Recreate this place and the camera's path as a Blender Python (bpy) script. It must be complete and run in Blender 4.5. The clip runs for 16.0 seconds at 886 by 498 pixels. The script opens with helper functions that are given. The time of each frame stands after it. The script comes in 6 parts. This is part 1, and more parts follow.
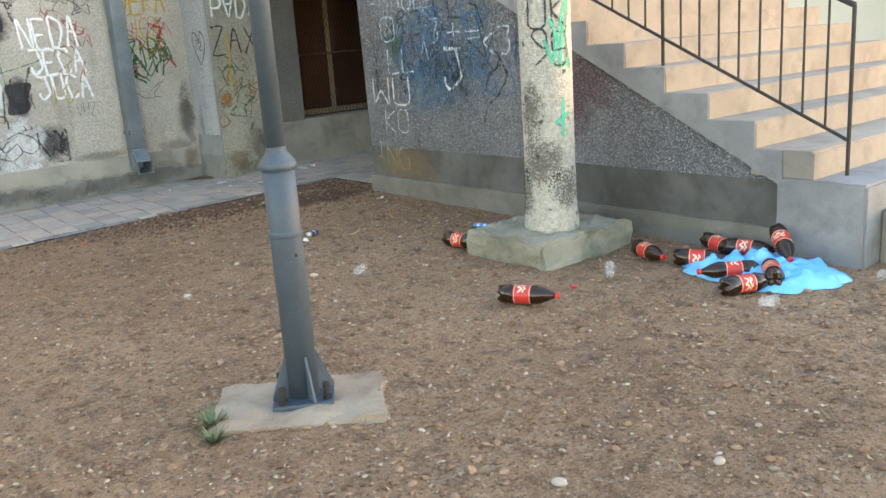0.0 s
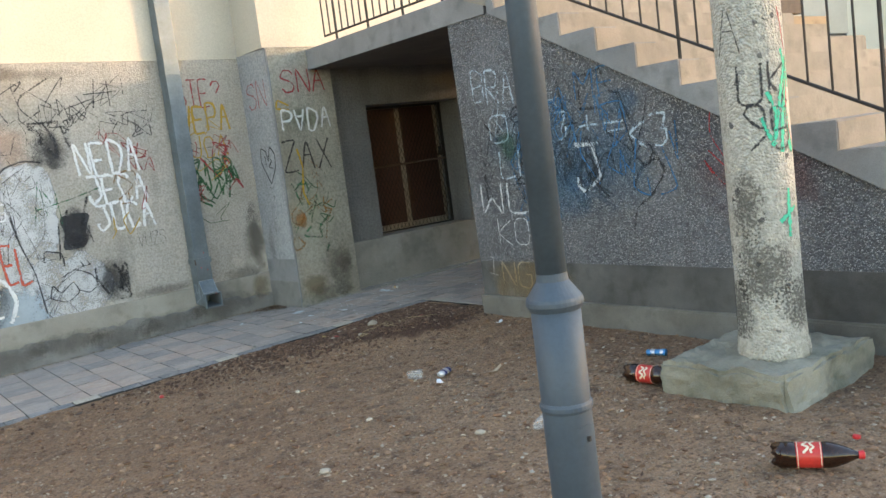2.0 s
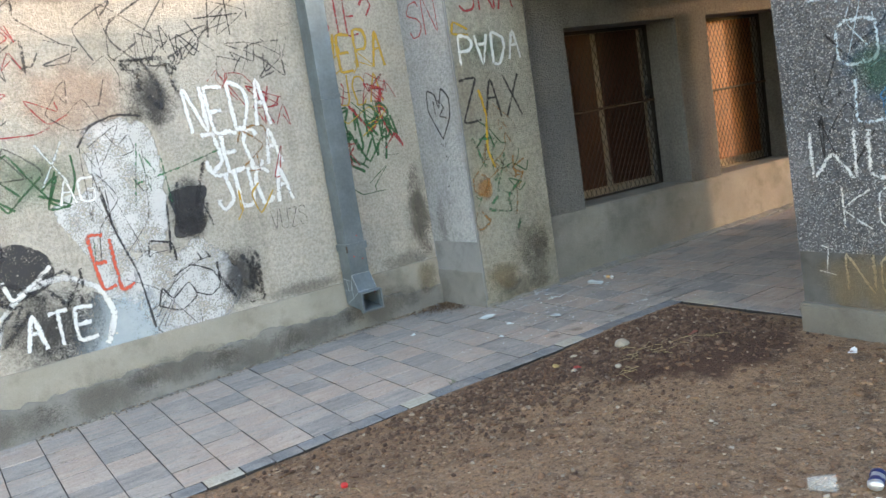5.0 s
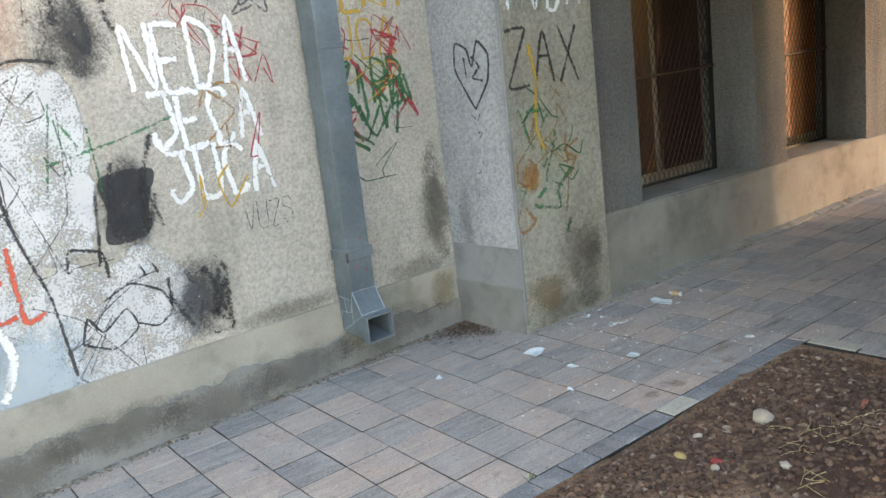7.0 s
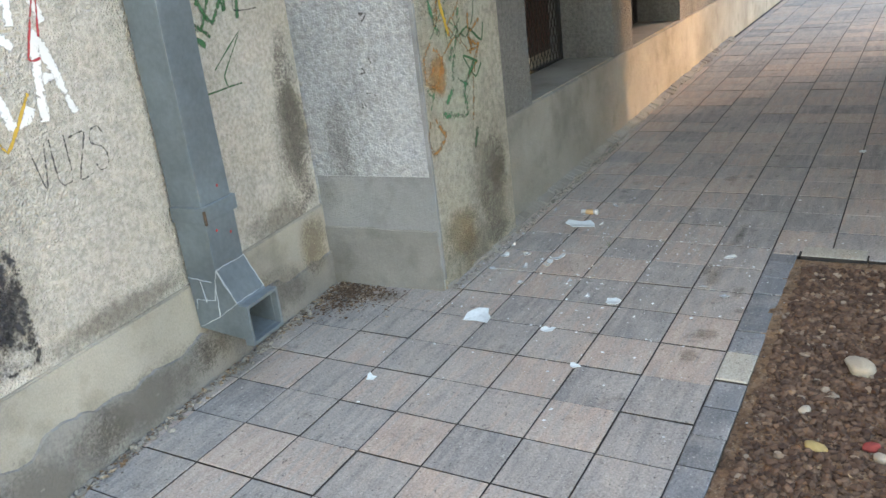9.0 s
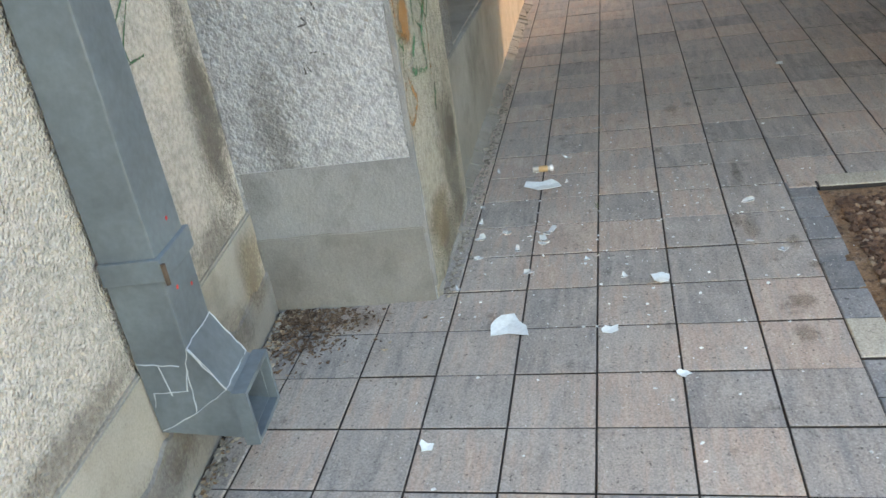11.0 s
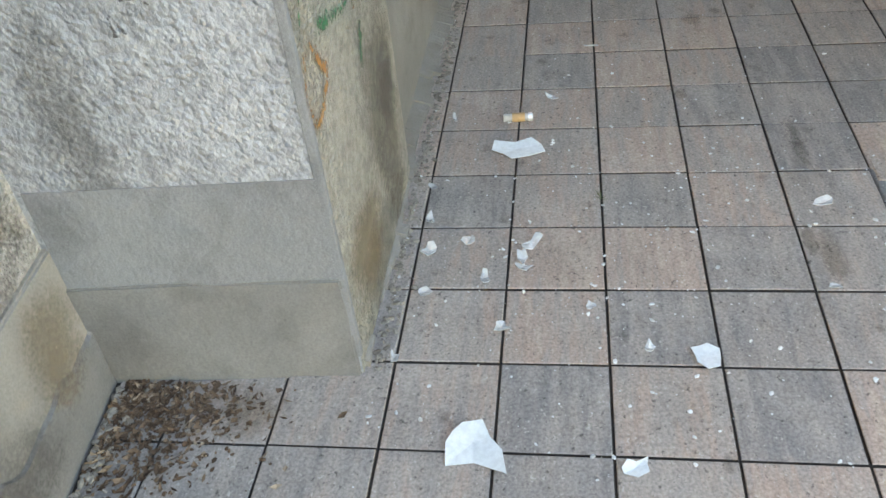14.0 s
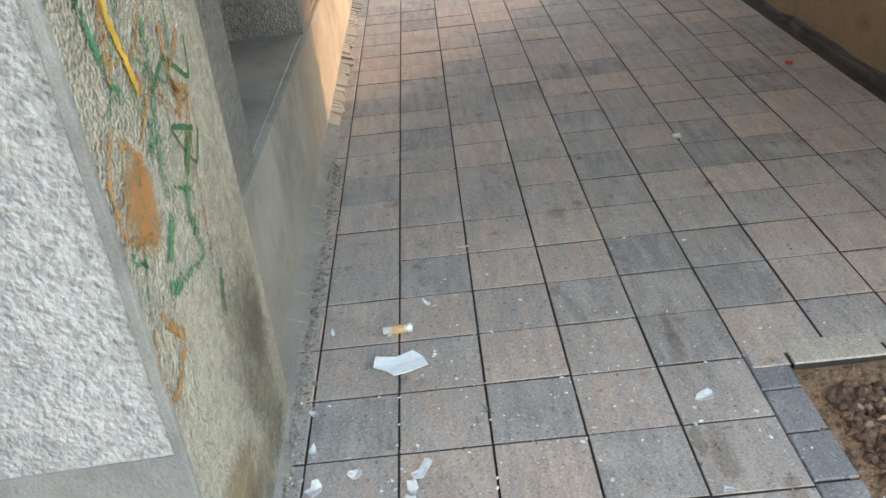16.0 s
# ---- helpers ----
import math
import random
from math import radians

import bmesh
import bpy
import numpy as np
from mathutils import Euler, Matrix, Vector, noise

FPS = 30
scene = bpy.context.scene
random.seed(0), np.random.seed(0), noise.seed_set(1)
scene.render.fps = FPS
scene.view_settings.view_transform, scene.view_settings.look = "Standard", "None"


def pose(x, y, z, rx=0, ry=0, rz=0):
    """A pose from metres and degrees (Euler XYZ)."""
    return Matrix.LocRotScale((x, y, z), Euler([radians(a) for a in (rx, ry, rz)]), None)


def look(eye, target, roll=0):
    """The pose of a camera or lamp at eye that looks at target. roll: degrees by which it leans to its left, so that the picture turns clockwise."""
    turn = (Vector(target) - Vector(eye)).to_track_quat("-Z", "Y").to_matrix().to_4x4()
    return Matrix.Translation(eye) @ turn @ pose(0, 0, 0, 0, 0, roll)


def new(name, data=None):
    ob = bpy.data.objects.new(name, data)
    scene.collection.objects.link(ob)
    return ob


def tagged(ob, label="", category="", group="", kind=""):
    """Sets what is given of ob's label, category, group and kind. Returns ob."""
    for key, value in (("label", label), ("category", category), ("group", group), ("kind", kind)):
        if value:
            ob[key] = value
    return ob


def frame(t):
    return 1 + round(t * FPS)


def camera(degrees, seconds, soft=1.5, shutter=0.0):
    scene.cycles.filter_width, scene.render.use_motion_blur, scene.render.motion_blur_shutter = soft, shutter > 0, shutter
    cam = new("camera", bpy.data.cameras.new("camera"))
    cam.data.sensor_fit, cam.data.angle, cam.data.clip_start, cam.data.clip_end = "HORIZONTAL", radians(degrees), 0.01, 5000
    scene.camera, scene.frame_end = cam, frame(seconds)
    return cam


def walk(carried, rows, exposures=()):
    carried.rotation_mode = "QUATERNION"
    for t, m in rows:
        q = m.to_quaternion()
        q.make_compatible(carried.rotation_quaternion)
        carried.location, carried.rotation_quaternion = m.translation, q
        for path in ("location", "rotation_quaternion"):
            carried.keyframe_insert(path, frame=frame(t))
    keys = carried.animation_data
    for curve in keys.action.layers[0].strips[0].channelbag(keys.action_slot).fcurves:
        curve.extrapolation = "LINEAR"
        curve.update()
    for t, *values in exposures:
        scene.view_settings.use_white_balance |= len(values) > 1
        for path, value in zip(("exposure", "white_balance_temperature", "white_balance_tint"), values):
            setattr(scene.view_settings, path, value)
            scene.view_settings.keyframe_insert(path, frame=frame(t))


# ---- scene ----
cam = camera(55.1, 16.0)
PATH = [
    (0, (-0.509, 0.829, 1.428), (0.692, 2.354, 0.948), -4.1),
    (0.5, (-0.618, 1.104, 1.414), (0.547, 2.66, 0.94), -4.9),
    (1, (-0.587, 1.456, 1.423), (0.594, 3.026, 1.049), -5.1),
    (1.5, (-0.532, 1.862, 1.413), (0.659, 3.448, 1.155), -5.2),
    (2, (-0.465, 2.295, 1.397), (0.751, 3.867, 1.178), -7.3),
    (2.5, (-0.349, 2.727, 1.375), (0.875, 4.295, 1.169), -9.0),
    (3, (-0.270, 3.130, 1.418), (0.953, 4.697, 1.189), -9.6),
    (3.5, (-0.275, 3.599, 1.487), (0.885, 5.205, 1.215), -9.6),
    (4, (-0.201, 4.061, 1.476), (0.917, 5.694, 1.187), -8.1),
    (4.5, (-0.065, 4.499, 1.481), (0.989, 6.173, 1.183), -8.2),
    (4.7, (-0.002, 4.678, 1.474), (1.041, 6.358, 1.177), -8.7),
    (6.8, (0.508, 6.479, 1.575), (1.655, 8.069, 1.177), -6.7),
    (7, (0.529, 6.683, 1.596), (1.697, 8.25, 1.173), -6.6),
    (7.5, (0.576, 7.189, 1.545), (1.802, 8.68, 1.021), -9.6),
    (8, (0.66, 7.586, 1.484), (2.059, 8.863, 0.84), -9.0),
    (8.5, (0.795, 7.986, 1.471), (2.329, 9.076, 0.793), -7.4),
    (8.7, (0.811, 8.172, 1.467), (2.369, 9.222, 0.783), -7.1),
    (10.8, (1.218, 9.569, 1.435), (2.904, 9.997, 0.591), -9.4),
    (11, (1.31, 9.599, 1.411), (2.994, 10.011, 0.555), -9.4),
    (11.5, (1.529, 9.643, 1.386), (3.183, 10.033, 0.463), -7.1),
    (12, (1.694, 9.769, 1.368), (3.253, 10.142, 0.286), -7.6),
    (12.5, (1.844, 9.851, 1.351), (3.37, 10.2, 0.217), -7.3),
    (13, (2.057, 9.812, 1.344), (3.53, 10.215, 0.158), -4.6),
    (13.5, (2.281, 9.734, 1.347), (3.744, 10.102, 0.138), -5.4),
    (14, (2.495, 9.792, 1.355), (3.973, 10.073, 0.141), -6.9),
    (14.5, (2.592, 9.796, 1.403), (4.147, 9.917, 0.261), -6.4),
    (15, (2.615, 9.774, 1.422), (4.247, 9.843, 0.387), -6.9),
    (15.5, (2.641, 9.743, 1.435), (4.311, 9.8, 0.462), -7.3),
    (16, (2.635, 9.748, 1.448), (4.326, 9.773, 0.511), -6.5),
]
walk(cam, [(t, look(eye, target, roll)) for t, eye, target, roll in PATH], [(0, 3.65, 6850, 20), (1, 3.52, 6650, 19), (1.5, 3.42, 6600, 19), (2, 3.28, 6500, 19), (3, 3.28, 6450, 20), (3.5, 3.52, 6450, 20), (4, 3.72, 6500, 21), (4.5, 3.73, 6550, 21), (7.5, 3.9, 6750, 23), (8.5, 4.05, 6850, 23), (11, 4.12, 7000, 23), (12.2, 4.08, 7080, 24), (13, 4.03, 7100, 25), (14, 4.28, 7120, 24), (16, 4.46, 7050, 23)])


# ---- world and light ----
SUN_AZ, SUN_EL = math.atan2(-0.6, 0.8), radians(5)      # direction towards the low evening sun
world = bpy.data.worlds.new("world")
scene.world = world
world.use_nodes = True
wn = world.node_tree
sky = wn.nodes.new("ShaderNodeTexSky")
sky.sky_type, sky.sun_disc, sky.sun_elevation = "NISHITA", False, SUN_EL
sky.sun_rotation = math.pi / 2 - SUN_AZ
sky.air_density, sky.dust_density = 1.0, 0.4
wn.links.new(sky.outputs[0], wn.nodes["Background"].inputs[0])
wn.nodes["Background"].inputs[1].default_value = 0.15
sun = new("sun", bpy.data.lights.new("sun", "SUN"))
sun.data.energy, sun.data.angle, sun.data.color = 0.23, radians(1.5), (1.0, 0.68, 0.40)
sun.matrix_world = look((0, 0, 20), (-math.cos(SUN_AZ), -math.sin(SUN_AZ), 20 - math.tan(SUN_EL)))


# ---- materials ----
class Mat:
    """A small builder round a node material."""

    def __init__(self, name, rough=0.85, metal=0.0):
        self.mat = bpy.data.materials.new(name)
        self.mat.use_nodes = True
        self.nt = self.mat.node_tree
        self.bsdf = self.nt.nodes["Principled BSDF"]
        self.bsdf.inputs["Roughness"].default_value = rough
        self.bsdf.inputs["Metallic"].default_value = metal
        self.pos = self.nt.nodes.new("ShaderNodeNewGeometry").outputs["Position"]

    def link(self, a, b):
        self.nt.links.new(a, b)

    def scaled(self, v, s):
        n = self.nt.nodes.new("ShaderNodeVectorMath")
        n.operation = "MULTIPLY"
        self.link(v, n.inputs[0])
        n.inputs[1].default_value = s
        return n.outputs[0]

    def noise(self, scale, detail=4.0, v=None, rough=0.6):
        n = self.nt.nodes.new("ShaderNodeTexNoise")
        n.inputs["Scale"].default_value, n.inputs["Detail"].default_value, n.inputs["Roughness"].default_value = scale, detail, rough
        self.link(v or self.pos, n.inputs["Vector"])
        return n.outputs["Fac"]

    def voronoi(self, scale, v=None, out="Distance"):
        n = self.nt.nodes.new("ShaderNodeTexVoronoi")
        n.inputs["Scale"].default_value = scale
        self.link(v or self.pos, n.inputs["Vector"])
        return n.outputs[out]

    def ramp(self, fac, stops):
        n = self.nt.nodes.new("ShaderNodeValToRGB")
        e = n.color_ramp.elements
        while len(e) < len(stops):
            e.new(0.5)
        for k, (p, c) in zip(e, stops):
            k.position = p
            k.color = (c, c, c, 1) if isinstance(c, (int, float)) else (*c, 1)
        self.link(fac, n.inputs[0])
        return n.outputs[0]

    def mix(self, a, b, fac=0.5, how="MIX"):
        n = self.nt.nodes.new("ShaderNodeMix")
        n.data_type, n.blend_type = "RGBA", how
        for sock, v in ((n.inputs[0], fac), (n.inputs[6], a), (n.inputs[7], b)):
            if isinstance(v, bpy.types.NodeSocket):
                self.link(v, sock)
            elif isinstance(v, tuple):
                sock.default_value = (*v, 1)
            else:
                sock.default_value = v
        return n.outputs[2]

    def math(self, op, a, b=0.0):
        n = self.nt.nodes.new("ShaderNodeMath")
        n.operation = op
        for sock, v in zip(n.inputs, (a, b)):
            if isinstance(v, bpy.types.NodeSocket):
                self.link(v, sock)
            else:
                sock.default_value = v
        return n.outputs[0]

    def bump(self, height, strength=0.5, dist=0.01):
        n = self.nt.nodes.new("ShaderNodeBump")
        n.inputs["Strength"].default_value, n.inputs["Distance"].default_value = strength, dist
        self.link(height, n.inputs["Height"])
        prev = self.bsdf.inputs["Normal"]
        if prev.is_linked:
            self.link(prev.links[0].from_socket, n.inputs["Normal"])
        self.link(n.outputs[0], self.bsdf.inputs["Normal"])

    def color(self, c):
        self.link(c, self.bsdf.inputs["Base Color"])

    def rough(self, r):
        self.link(r, self.bsdf.inputs["Roughness"])

    def alpha(self, a):
        self.link(a, self.bsdf.inputs["Alpha"])


def plain(name, colour, rough=0.6, metal=0.0, vary=0.25, scale=12.0, grain=90.0, bump=0.15):
    """A lightly mottled surface: broad patches, fine grain."""
    m = Mat(name, rough, metal)
    lo, hi = tuple(c * (1 - vary) for c in colour), tuple(min(1, c * (1 + vary)) for c in colour)
    c = m.ramp(m.noise(scale), [(0.3, lo), (0.7, hi)])
    c = m.mix(c, m.ramp(m.noise(grain, 2), [(0.3, 0.75), (0.7, 1.0)]), 0.6, "MULTIPLY")
    m.color(c)
    m.bump(m.noise(grain, 3), bump, 0.004)
    return m.mat


def roughcast(name, a, b, stain, grain=120.0, strength=0.9, speck=None, stain_at=(0.5, 0.72), knob=1.0):
    """Thrown plaster: knobbly relief, broad tone changes, runs of dirt down the wall."""
    m = Mat(name, 0.92)
    c = m.ramp(m.noise(1.3, 5), [(0.35, a), (0.65, b)])
    runs = m.noise(1.0, 5, m.scaled(m.pos, (3.2, 3.2, 0.55)))
    c = m.mix(c, stain, m.ramp(runs, [(stain_at[0], 0.0), (stain_at[1], 0.75)]))
    knobs = m.voronoi(grain)
    lumps = m.noise(grain * 0.45, 3)
    c = m.mix(c, m.ramp(lumps, [(0.34, 0.6), (0.62, 1.0)]), 0.8, "MULTIPLY")
    if speck:
        sp = m.voronoi(speck[0], out="Color")
        c = m.mix(c, speck[1], m.ramp(sp, [(speck[2], 0.0), (speck[2] + 0.05, 1.0)]))
    m.color(c)
    h = m.math("ADD", m.math("MULTIPLY", m.ramp(knobs, [(0.0, 1.0), (0.8, 0.0)]), knob), m.math("MULTIPLY", lumps, 2.0 - knob))
    m.bump(h, strength, 0.012)
    m.bump(m.noise(9, 4), 0.25, 0.02)
    return m.mat


def concrete(name, a, b, stain, grain=60.0, strength=0.35):
    m = Mat(name, 0.88)
    c = m.ramp(m.noise(2.2, 6), [(0.32, a), (0.68, b)])
    c = m.mix(c, stain, m.ramp(m.noise(5.5, 6), [(0.52, 0.0), (0.75, 0.7)]))
    c = m.mix(c, m.ramp(m.noise(grain * 3, 2), [(0.3, 0.7), (0.65, 1.0)]), 0.6, "MULTIPLY")
    pits = m.ramp(m.voronoi(grain), [(0.0, 0.0), (0.22, 1.0)])
    c = m.mix(c, pits, 0.18, "MULTIPLY")
    m.color(c)
    m.bump(m.noise(grain, 5), strength, 0.008)
    m.bump(m.noise(7, 4), 0.3, 0.02)
    return m.mat


def soil():
    m = Mat("dry_soil", 0.97)
    broad = m.noise(0.55, 6)
    c = m.ramp(broad, [(0.3, (0.235, 0.13, 0.07)), (0.5, (0.335, 0.20, 0.112)), (0.7, (0.42, 0.266, 0.157))])
    c = m.mix(c, (0.07, 0.038, 0.022), m.ramp(m.noise(7, 6), [(0.5, 0.0), (0.72, 0.85)]))
    c = m.mix(c, (0.41, 0.29, 0.20), m.ramp(m.noise(16, 5), [(0.54, 0.0), (0.70, 0.75)]))
    c = m.mix(c, (0.075, 0.04, 0.024), m.ramp(m.noise(48, 4), [(0.52, 0.0), (0.64, 0.72)]))
    c = m.mix(c, (0.40, 0.30, 0.215), m.ramp(m.noise(75, 3), [(0.60, 0.0), (0.67, 0.8)]))
    c = m.mix(c, m.ramp(m.noise(150, 3), [(0.3, 0.55), (0.68, 1.0)]), 0.8, "MULTIPLY")
    # freshly dug, darker earth by the corner of the paving
    off = m.nt.nodes.new("ShaderNodeVectorMath")
    off.operation = "SUBTRACT"
    m.link(m.pos, off.inputs[0])
    off.inputs[1].default_value = (3.62, 8.12, 0)
    n = m.nt.nodes.new("ShaderNodeVectorMath")
    n.operation = "LENGTH"
    m.link(m.scaled(off.outputs[0], (1.0, 1.25, 0)), n.inputs[0])
    edge = m.math("ADD", n.outputs["Value"], m.math("MULTIPLY", m.noise(4, 5), 0.7))
    c = m.mix((0.075, 0.036, 0.021), c, m.ramp(edge, [(0.86, 0.0), (1.35, 1.0)]))
    m.color(c)
    m.bump(m.noise(120, 5), 0.8, 0.012)
    m.bump(m.noise(28, 5), 0.95, 0.035)
    return m.mat


def paver(name, stops, streak=True):
    """Concrete paving with drawn streaks; each stone takes its own tone."""
    m = Mat(name, 0.82)
    rnd = m.nt.nodes.new("ShaderNodeObjectInfo").outputs["Random"]
    isl = m.nt.nodes.new("ShaderNodeNewGeometry").outputs["Random Per Island"]
    r = m.math("FRACT", m.math("ADD", rnd, m.math("MULTIPLY", isl, 3.7)))
    v = m.scaled(m.pos, (4.0, 26.0, 1.0))
    st = m.noise(1.0, 5, v)
    r2 = m.math("ADD", m.math("ADD", m.math("MULTIPLY", r, 0.9), 0.06), m.math("MULTIPLY", m.math("SUBTRACT", st, 0.5), 2.0))
    c = m.ramp(r2, stops)
    fine = m.noise(1.0, 4, m.scaled(m.pos, (9.0, 60.0, 1.0)))
    c = m.mix(c, (0.11, 0.10, 0.095), m.ramp(fine, [(0.5, 0.0), (0.75, 0.2)]))
    c = m.mix(c, (0.10, 0.092, 0.088), m.ramp(m.noise(3.0, 6), [(0.55, 0.0), (0.8, 0.3)]))
    c = m.mix(c, (0.50, 0.455, 0.41), m.ramp(m.noise(5.0, 6), [(0.5, 0.0), (0.74, 0.55)]))
    c = m.mix(c, (0.045, 0.034, 0.026), m.ramp(m.noise(11.0, 6), [(0.62, 0.0), (0.78, 0.7)]))
    c = m.mix(c, m.ramp(m.noise(150, 4), [(0.3, 0.5), (0.64, 1.0)]), 0.85, "MULTIPLY")
    c = m.mix(c, (0.03, 0.026, 0.023), m.ramp(m.noise(70, 4), [(0.62, 0.0), (0.70, 0.7)]))
    c = m.mix(c, (0.55, 0.52, 0.48), m.ramp(m.noise(95, 3), [(0.63, 0.0), (0.70, 0.55)]))
    m.color(c)
    m.bump(m.noise(190, 4), 0.35, 0.004)
    m.bump(m.noise(12, 4), 0.2, 0.006)
    return m.mat


def paint(name, colour, cover=0.5, grain=110.0):
    """Sprayed or brushed paint that catches on the knobs of the plaster; thin at the stroke's edges."""
    m = Mat(name, 0.75)
    uv = m.nt.nodes.new("ShaderNodeUVMap").outputs[0]
    sep = m.nt.nodes.new("ShaderNodeSeparateXYZ")
    m.link(uv, sep.inputs[0])
    across = m.math("ABSOLUTE", m.math("SUBTRACT", m.math("MULTIPLY", sep.outputs[0], 2.0), 1.0))
    knobs = m.math("MULTIPLY", m.math("SUBTRACT", m.noise(grain, 3), 0.5), 1.9)
    lumps = m.math("MULTIPLY", m.math("SUBTRACT", m.noise(grain * 0.4, 3), 0.5), 1.4)
    fade = m.math("MULTIPLY", m.math("SUBTRACT", m.noise(11, 3), 0.5), 1.1)
    a = m.math("ADD", m.math("ADD", knobs, lumps), m.math("ADD", fade, cover + 0.35))
    a = m.math("SUBTRACT", a, m.math("MULTIPLY", m.math("POWER", across, 1.6), 0.75))
    m.color(m.mix(tuple(c * 0.75 for c in colour), colour, m.noise(25, 3)))
    m.alpha(m.ramp(a, [(0.2, 0.0), (0.7, 0.9)]))
    return m.mat


def spray(name, colour, strength=0.9, grain=95.0, speck=1.3):
    """A sprayed cloud: dense in the middle, speckled out to nothing."""
    m = Mat(name, 0.85)
    uv = m.nt.nodes.new("ShaderNodeUVMap").outputs[0]
    off = m.nt.nodes.new("ShaderNodeVectorMath")
    off.operation = "SUBTRACT"
    m.link(uv, off.inputs[0])
    off.inputs[1].default_value = (0.5, 0.5, 0)
    ln = m.nt.nodes.new("ShaderNodeVectorMath")
    ln.operation = "LENGTH"
    m.link(off.outputs[0], ln.inputs[0])
    rad = m.math("MULTIPLY", ln.outputs["Value"], 2.0)
    d = m.math("ADD", m.math("SUBTRACT", 1.0, rad), m.math("MULTIPLY", m.math("SUBTRACT", m.noise(6, 5), 0.5), 1.7))
    d = m.math("ADD", d, m.math("MULTIPLY", m.math("SUBTRACT", m.noise(grain, 3), 0.5), speck))
    m.color(m.mix(tuple(c * 0.7 for c in colour), colour, m.noise(18, 4)))
    m.alpha(m.math("MULTIPLY", m.ramp(d, [(0.08, 0.0), (0.62, strength)]), m.ramp(rad, [(0.8, 1.0), (1.0, 0.0)])))
    return m.mat


SOIL = soil()
PLASTER = roughcast("beige_roughcast", (0.435, 0.408, 0.362), (0.565, 0.527, 0.47), (0.29, 0.265, 0.224), 120, 0.75)
PLASTER_GREY = roughcast("blue_grey_roughcast", (0.31, 0.322, 0.34), (0.42, 0.433, 0.45), (0.2, 0.205, 0.215), 95, 0.8, None, (0.5, 0.75), 0.4)
# passage plaster: the shade under the landing is mixed into this grey
PLASTER_SHADE = roughcast("shaded_grey_roughcast", (0.165, 0.165, 0.165), (0.235, 0.235, 0.23), (0.12, 0.118, 0.115), 105)
PLASTER_FRONT = roughcast("ochre_grey_roughcast", (0.36, 0.34, 0.28), (0.44, 0.42, 0.36), (0.25, 0.22, 0.17), 105)
AGGREGATE = roughcast("exposed_aggregate", (0.09, 0.096, 0.108), (0.145, 0.152, 0.168), (0.045, 0.046, 0.05), 70, 0.9, (170.0, (0.30, 0.305, 0.32), 0.72), (0.5, 0.8))
CREAM = plain("cream_paint", (0.54, 0.503, 0.43), 0.8, vary=0.06, scale=1.5, grain=60)
PLINTH = concrete("plinth_render", (0.25, 0.235, 0.205), (0.35, 0.33, 0.29), (0.16, 0.15, 0.125))
PLINTH_PIER = concrete("smooth_grey_render", (0.20, 0.206, 0.213), (0.29, 0.296, 0.303), (0.135, 0.137, 0.138), 80, 0.6)
PLINTH_GREY = concrete("grey_render", (0.17, 0.168, 0.16), (0.25, 0.245, 0.235), (0.12, 0.118, 0.11))
PASSAGE_BASE = concrete("streaked_pale_render", (0.21, 0.205, 0.19), (0.33, 0.322, 0.30), (0.135, 0.132, 0.122), 60, 0.7)
PLINTH_DARK = concrete("damp_render", (0.05, 0.051, 0.051), (0.115, 0.116, 0.114), (0.027, 0.027, 0.025))
SKIRT = concrete("footing_concrete", (0.11, 0.106, 0.095), (0.19, 0.183, 0.165), (0.075, 0.074, 0.062))
CONCRETE = concrete("grey_concrete", (0.17, 0.176, 0.186), (0.255, 0.262, 0.272), (0.105, 0.108, 0.115))
STEP = concrete("pale_step_concrete", (0.20, 0.184, 0.16), (0.285, 0.262, 0.23), (0.125, 0.115, 0.1))
PEDESTAL = concrete("mossy_concrete", (0.17, 0.16, 0.12), (0.32, 0.30, 0.24), (0.06, 0.065, 0.035), 45, 0.9)
COLUMN = roughcast("worn_white_column", (0.44, 0.425, 0.375), (0.54, 0.52, 0.46), (0.30, 0.28, 0.24), 75, 0.9, (38.0, (0.13, 0.125, 0.12), 0.86), (0.55, 0.8))
# slab concrete darkened in its colour to stand for shade beneath the landing
SOFFIT = concrete("shaded_soffit_concrete", (0.08, 0.066, 0.056), (0.125, 0.10, 0.085), (0.052, 0.045, 0.04))
EARTHWALL = concrete("ochre_render", (0.26, 0.20, 0.13), (0.36, 0.28, 0.19), (0.17, 0.13, 0.09))
TILE = paver("streaked_paver", [(0.0, (0.262, 0.246, 0.236)), (0.25, (0.335, 0.305, 0.282)), (0.6, (0.40, 0.350, 0.312)), (0.84, (0.45, 0.348, 0.292)), (1.0, (0.49, 0.402, 0.338))])
KERB = paver("dark_kerb_stone", [(0.0, (0.14, 0.145, 0.15)), (1.0, (0.24, 0.24, 0.245))])
KERB_PALE = paver("pale_kerb_stone", [(0.0, (0.42, 0.38, 0.31)), (1.0, (0.55, 0.51, 0.43))])
PAD = concrete("earthy_concrete", (0.24, 0.178, 0.125), (0.36, 0.295, 0.225), (0.15, 0.09, 0.052), 50, 0.9)
MORTAR = concrete("crumbling_mortar", (0.24, 0.225, 0.20), (0.36, 0.345, 0.315), (0.14, 0.125, 0.105), 120, 1.0)
BEDDING = concrete("joint_dirt", (0.022, 0.018, 0.015), (0.04, 0.033, 0.028), (0.014, 0.012, 0.01))
POLE = plain("blue_grey_pole_paint", (0.05, 0.07, 0.095), 0.58, 0.0, 0.14, 5, 70, 0.12)
